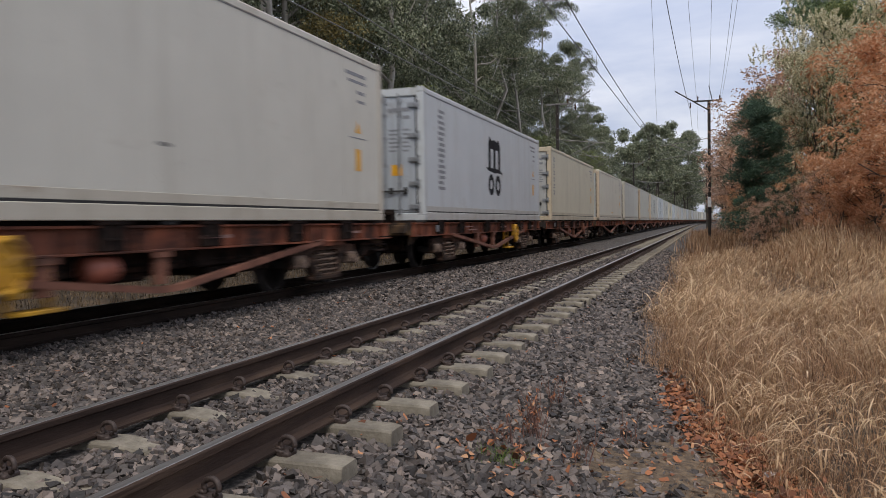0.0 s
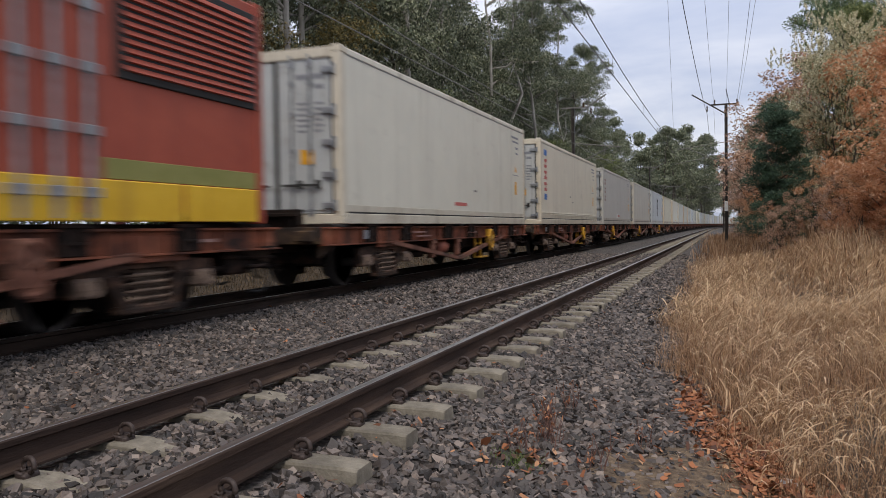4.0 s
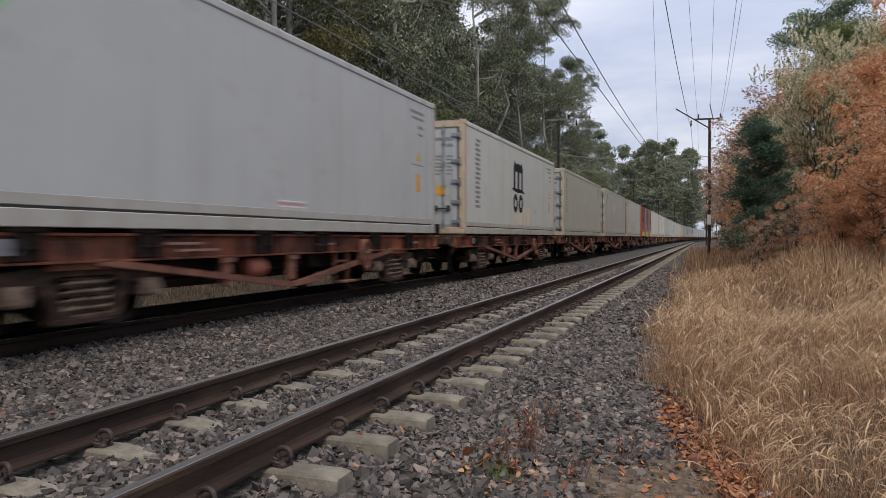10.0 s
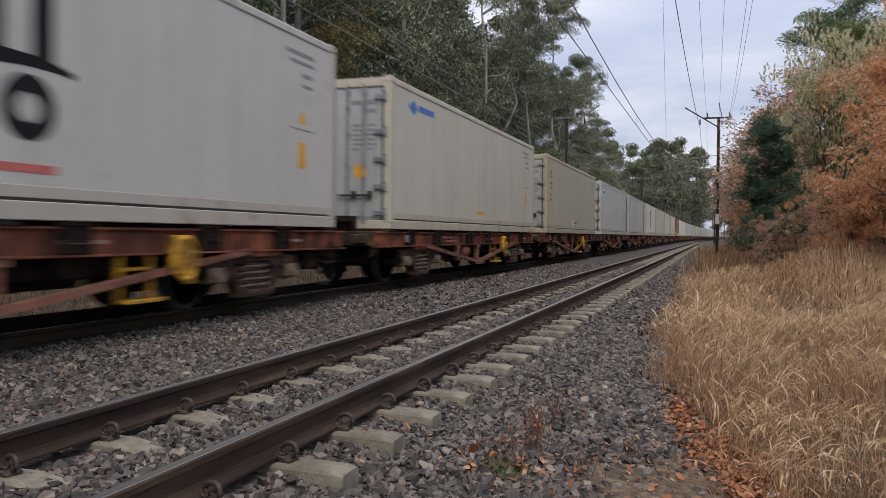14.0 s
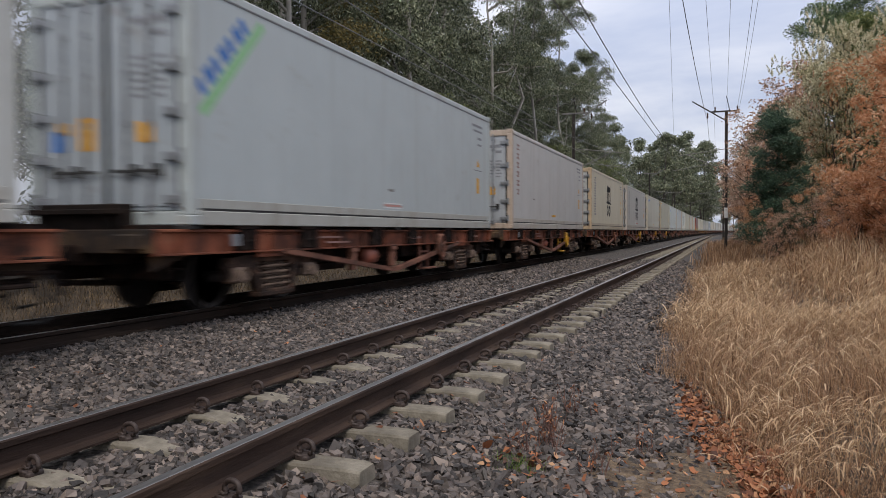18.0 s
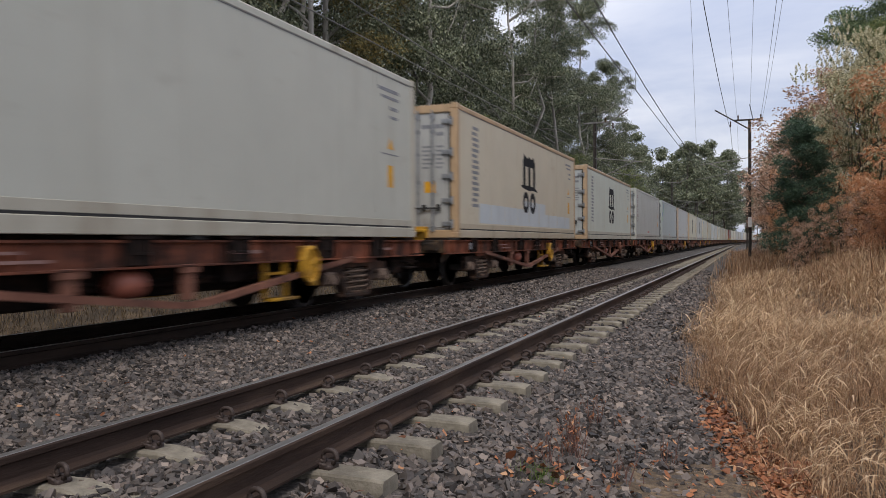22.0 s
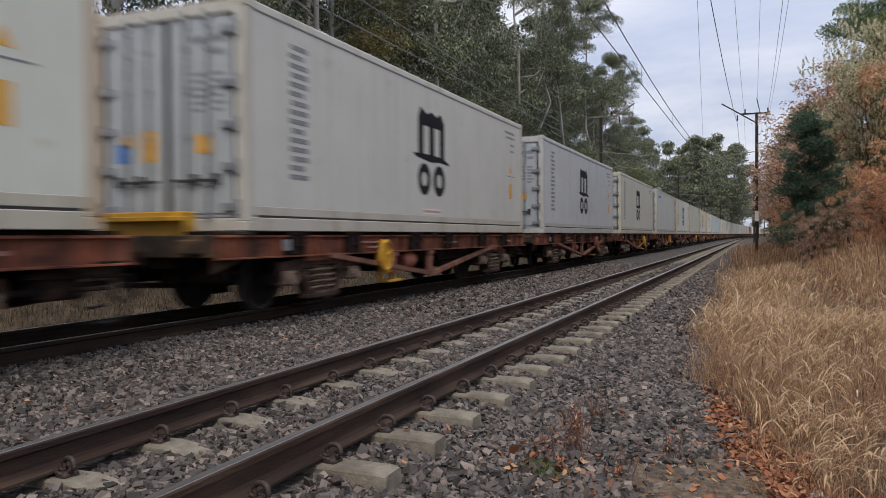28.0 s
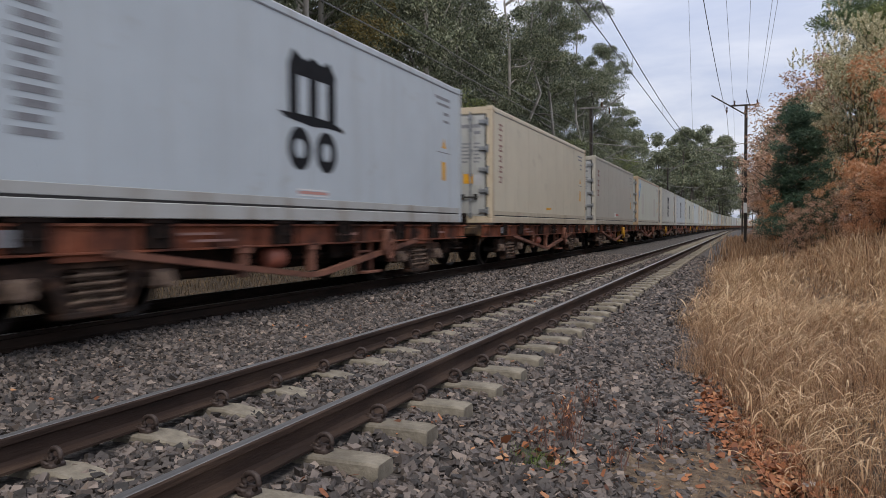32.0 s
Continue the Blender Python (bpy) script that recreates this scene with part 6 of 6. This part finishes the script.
def build_dead_weed(x, y, n, seed):
    """A small clump of dry reddish stems with a few shrivelled leaves."""
    rng = np.random.default_rng(seed)
    g, tips = Geo(), []
    for i in range(n):
        a, h = rng.uniform(0, 6.28), rng.uniform(0.07, 0.24)
        p = np.array([rng.normal(0, 0.06), rng.normal(0, 0.06), 0.0])
        q = p + np.array([math.cos(a) * h * 0.35, math.sin(a) * h * 0.35, h])
        g.tube([p, (p + q) / 2 + rng.normal(0, 0.015, 3), q], [0.003, 0.0025, 0.0015], 4)
        for u in (0.6, 1.0):
            tips.append(p + (q - p) * u)
    v, f = leaves(rng, tips, 1, 0.02, 0.04, 0.013, droop=0.8)
    w = tagged(new("dead_weed"), "small dead weed with dry reddish stems in gravel", "weed", "dead weeds")
    tagged(part("brush", g.mesh("brush", TWIG), w), kind="stuff")
    part("foliage", bulk("foliage", v, f, LITTER), w)
    w.matrix_basis = pose(x, y, float(bed_height(x)) + 0.0)


def build_pebble():
    """A pale stone at the grass's edge."""
    rng = np.random.default_rng(2)
    bm = bmesh.new()
    bmesh.ops.create_icosphere(bm, subdivisions=2, radius=0.05)
    for v in bm.verts:
        v.co *= 1 + rng.uniform(-0.18, 0.18)
        v.co.z *= 0.6
    me = bpy.data.meshes.new("stone")
    bm.to_mesh(me)
    bm.free()
    me.materials.append(WHITEINK)
    ob = tagged(new("stone", me), "pale stone lying at the grass's edge", "stone")
    ob.location = (3.14, 4.83, float(ground_height(3.14, 4.83)) + 0.02)


# ---- masts and wires ----
def strut(g, a, b, w):
    g.tube([a, b], w, 6)


def build_mast(x, y, side, top, detail=True):
    """A steel mast; side: which way its arms reach (-1 towards -x)."""
    m = tagged(new("catenary_mast"), "dark steel catenary mast with bracket arms beside the track", "mast", "catenary masts")
    z0 = -0.8
    g = Geo()
    for dx in (-0.09, 0.09):
        g.box(dx - 0.012, dx + 0.012, -0.11, 0.11, z0, top)
    g.box(-0.09, 0.09, -0.008, 0.008, z0, top)
    part("post", g.mesh("post", DARKPOST), m)
    part("footing", Geo().box(-0.35, 0.35, -0.35, 0.35, z0 - 0.3, -0.35, 0.04).mesh("footing", CONCRETE), m)
    g = Geo().box(-1.0 if side < 0 else -0.8, 0.8 if side < 0 else 1.0, -0.05, 0.05, top - 0.06, top + 0.05, 0.006)
    part("crossarm", g.mesh("crossarm", DARKPOST if side < 0 else STEELARM), m)
    g = Geo()
    strut(g, (0, 0, top - 0.68), (side * 2.28, 0, top + 0.8), 0.05)
    part("bracket", g.mesh("bracket", DARKPOST if side < 0 else STEELARM), m)
    g = Geo()
    strut(g, (0.22, 0, top), (0.0, 0, top + 1.05), 0.03)
    part("spike", g.mesh("spike", DARKPOST), m)
    # cantilever that carries the contact wire
    g = Geo()
    strut(g, (0, 0, 6.75), (side * 3.3, 0, 6.35), 0.03)
    strut(g, (0, 0, 5.2), (side * 2.6, 0, 6.4), 0.035)
    strut(g, (side * 1.1, 0, 5.72), (side * 3.6, 0, 5.3), 0.022)
    part("cantilever", g.mesh("cantilever", STEELARM), m)
    for px, pz in ((side * 1.25, top - 0.25), (-0.75 * -side, top + 0.15), (0.72, top + 0.15)):
        g = Geo().tube([(px, 0, pz - 0.22), (px, 0, pz - 0.1), (px, 0, pz), (px, 0, pz + 0.12), (px, 0, pz + 0.2)], [0.03, 0.06, 0.035, 0.06, 0.02], 8)
        part("insulator", g.mesh("insulator", PORC), m)
    part("notice", Geo().box(-0.12, 0.12, -0.125, -0.115, 1.9, 2.6, 0.004).mesh("notice", WHITEINK), m, "white warning plate") if detail else None
    m.matrix_basis = pose(x, y, 0)


def wire(name, pts, sag, r, label):
    g = Geo()
    path = []
    for a, b in zip(pts, pts[1:]):
        for i in range(12):
            u = i / 12
            path.append(tuple(np.add(np.multiply(a, 1 - u), np.multiply(b, u)) - np.array([0, 0, sag * 4 * u * (1 - u)])))
    path.append(pts[-1])
    g.tube(path, r, 5)
    tagged(new(name, g.mesh(name, WIRE)), label, "wire", "overhead wires")


def build_overhead():
    for y in (-2, 58, 118, 178, 238, 298):
        x, yy, _, h = along(y, 3.02 if y < 100 else 2.9)
        build_mast(x, yy, -1, 9.38, y == 58)
        x, yy, _, h = along(y - 4, -7.0)
        build_mast(x, yy, 1, 9.2, False)
    for off in (NEAR_X, FAR_X):
        stay = [along(y - (0 if off == NEAR_X else 4), off)[:2] for y in (-62, -2, 58, 118, 178, 238, 298, 358)]
        wire("messenger_wire", [(x, y, 6.45) for x, y in stay], 1.05, 0.013, "stranded catenary wire over the track")
        wire("contact_wire", [(x + 0.2 * (-1) ** i, y, 5.05) for i, (x, y) in enumerate(stay)], 0.02, 0.012, "copper contact wire over the track")
        g = Geo()
        for (xa, ya), (xb, yb) in zip(stay, stay[1:]):
            for u in (0.1, 0.24, 0.38, 0.52, 0.66, 0.8, 0.92):
                x, y = xa + (xb - xa) * u, ya + (yb - ya) * u
                g.tube([(x, y, 6.45 - 1.05 * 4 * u * (1 - u)), (x, y, 5.05)], 0.004, 4)
        tagged(new("dropper_wires", g.mesh("dropper_wires", WIRE)), "thin dropper wires of the catenary", "wire", kind="stuff")
    feed = "feeder wire strung between mast tops"
    wire("feeder_wire", [(1.45, -2, 9.4), (1.77, 58, 8.75), (1.7, 118, 9.0)], 1.0, 0.014, feed)
    wire("feeder_wire", [(2.25, -2, 9.5), (2.2, 58, 9.6), (2.0, 118, 9.5)], 0.8, 0.007, feed)
    wire("feeder_wire", [(3.0, -2, 10.4), (3.06, 58, 10.3), (3.0, 118, 10.3)], 0.8, 0.007, feed)
    wire("feeder_wire", [(3.66, -2, 9.6), (3.74, 58, 9.6), (3.7, 118, 9.6)], 0.9, 0.008, feed)
    wire("feeder_wire", [(3.9, -2, 9.5), (3.85, 58, 9.5), (3.8, 118, 9.5)], 0.8, 0.007, feed)
    wire("feeder_wire", [(1.9, 10, 11.0), (-0.5, 58, 7.3), (-1.5, 80, 6.2)], 0.1, 0.007, "slanting stay wire across the line")


# ---- what moves ----
def motions():
    """The train rolls away along the line."""
    times = [i * 0.5 for i in range(65)]
    done = [train_at(t) for t in times]
    wheel_r = 0.417
    for k, wagon, box, turned in TRAIN:
        rows_w, rows_c = [], []
        for t, s in zip(times, done):
            x, y, z, h = along(s - k * PITCH - 6.095, FAR_X)
            turn = -math.degrees(h)
            rows_w.append((t, pose(x, y, z, 0, 0, turn + (180 if turned else 0))))
            rows_c.append((t, pose(x, y, z + 1.08, 0, 0, turn)))
        walk(wagon, rows_w)
        walk(box, rows_c)
    way = {k: -1 if turned else 1 for k, _, _, turned in TRAIN}
    frames = [i / FPS for i in range(32 * FPS + 1)]
    gone = [train_at(t) for t in frames]
    for k, wheel, d in WHEELSETS:
        near = [i for i, s in enumerate(gone) if 0.0 < s - k * PITCH - 6.1 < 34.0]
        rows = [(frames[i], pose(0, d, wheel_r, -way[k] * math.degrees((gone[i] - gone[near[0]]) / wheel_r), 0, 0)) for i in near]
        if not rows:
            continue
        if rows[0][0] > 0:
            rows.insert(0, (0.0, rows[0][1]))
        if rows[-1][0] < 32:
            rows.append((32.0, rows[-1][1]))
        walk(wheel, rows)


build_ground()
build_bed()
build_oily_shade_strip()
build_track("track_near", NEAR_X, True)
build_track("track_far", FAR_X, False)
build_train()
build_overhead()
build_trees()
build_grass()
build_litter()
build_earth_patch()
for wx, wy, wn, ws in ((1.65, 5.2, 26, 1), (1.75, 4.85, 20, 2), (1.62, 4.6, 14, 3), (2.1, 4.6, 12, 4), (1.75, 5.8, 14, 5), (2.3, 5.2, 9, 6)):
    build_dead_weed(wx, wy, wn, ws)
build_pebble()
rocks("ballast_stones", 37000, -2.95, 2.75, 1.6, 11.0, 0.039, 3, "angular dark grey ballast stones")
rocks("ballast_stones", 40000, -2.95, 2.75, 1.6, 11.0, 0.036, 7, "sharp dark ballast stone chips", True)
rocks("ballast_stones", 5000, -3.5, -2.85, 1.6, 14.0, 0.042, 8, "ballast stones darkened by brake dust and painted train shade", mat=DUSTSHADE)
rocks("ballast_stones", 7000, -3.5, -2.7, 1.6, 20.0, 0.042, 9, "ballast stone chips darkened by dust and painted train shade", True, DUSTSHADE)
rocks("ballast_stones", 36000, -3.2, 2.6, 11.0, 34.0, 0.066, 4, "angular dark grey ballast stones", True)
motions()
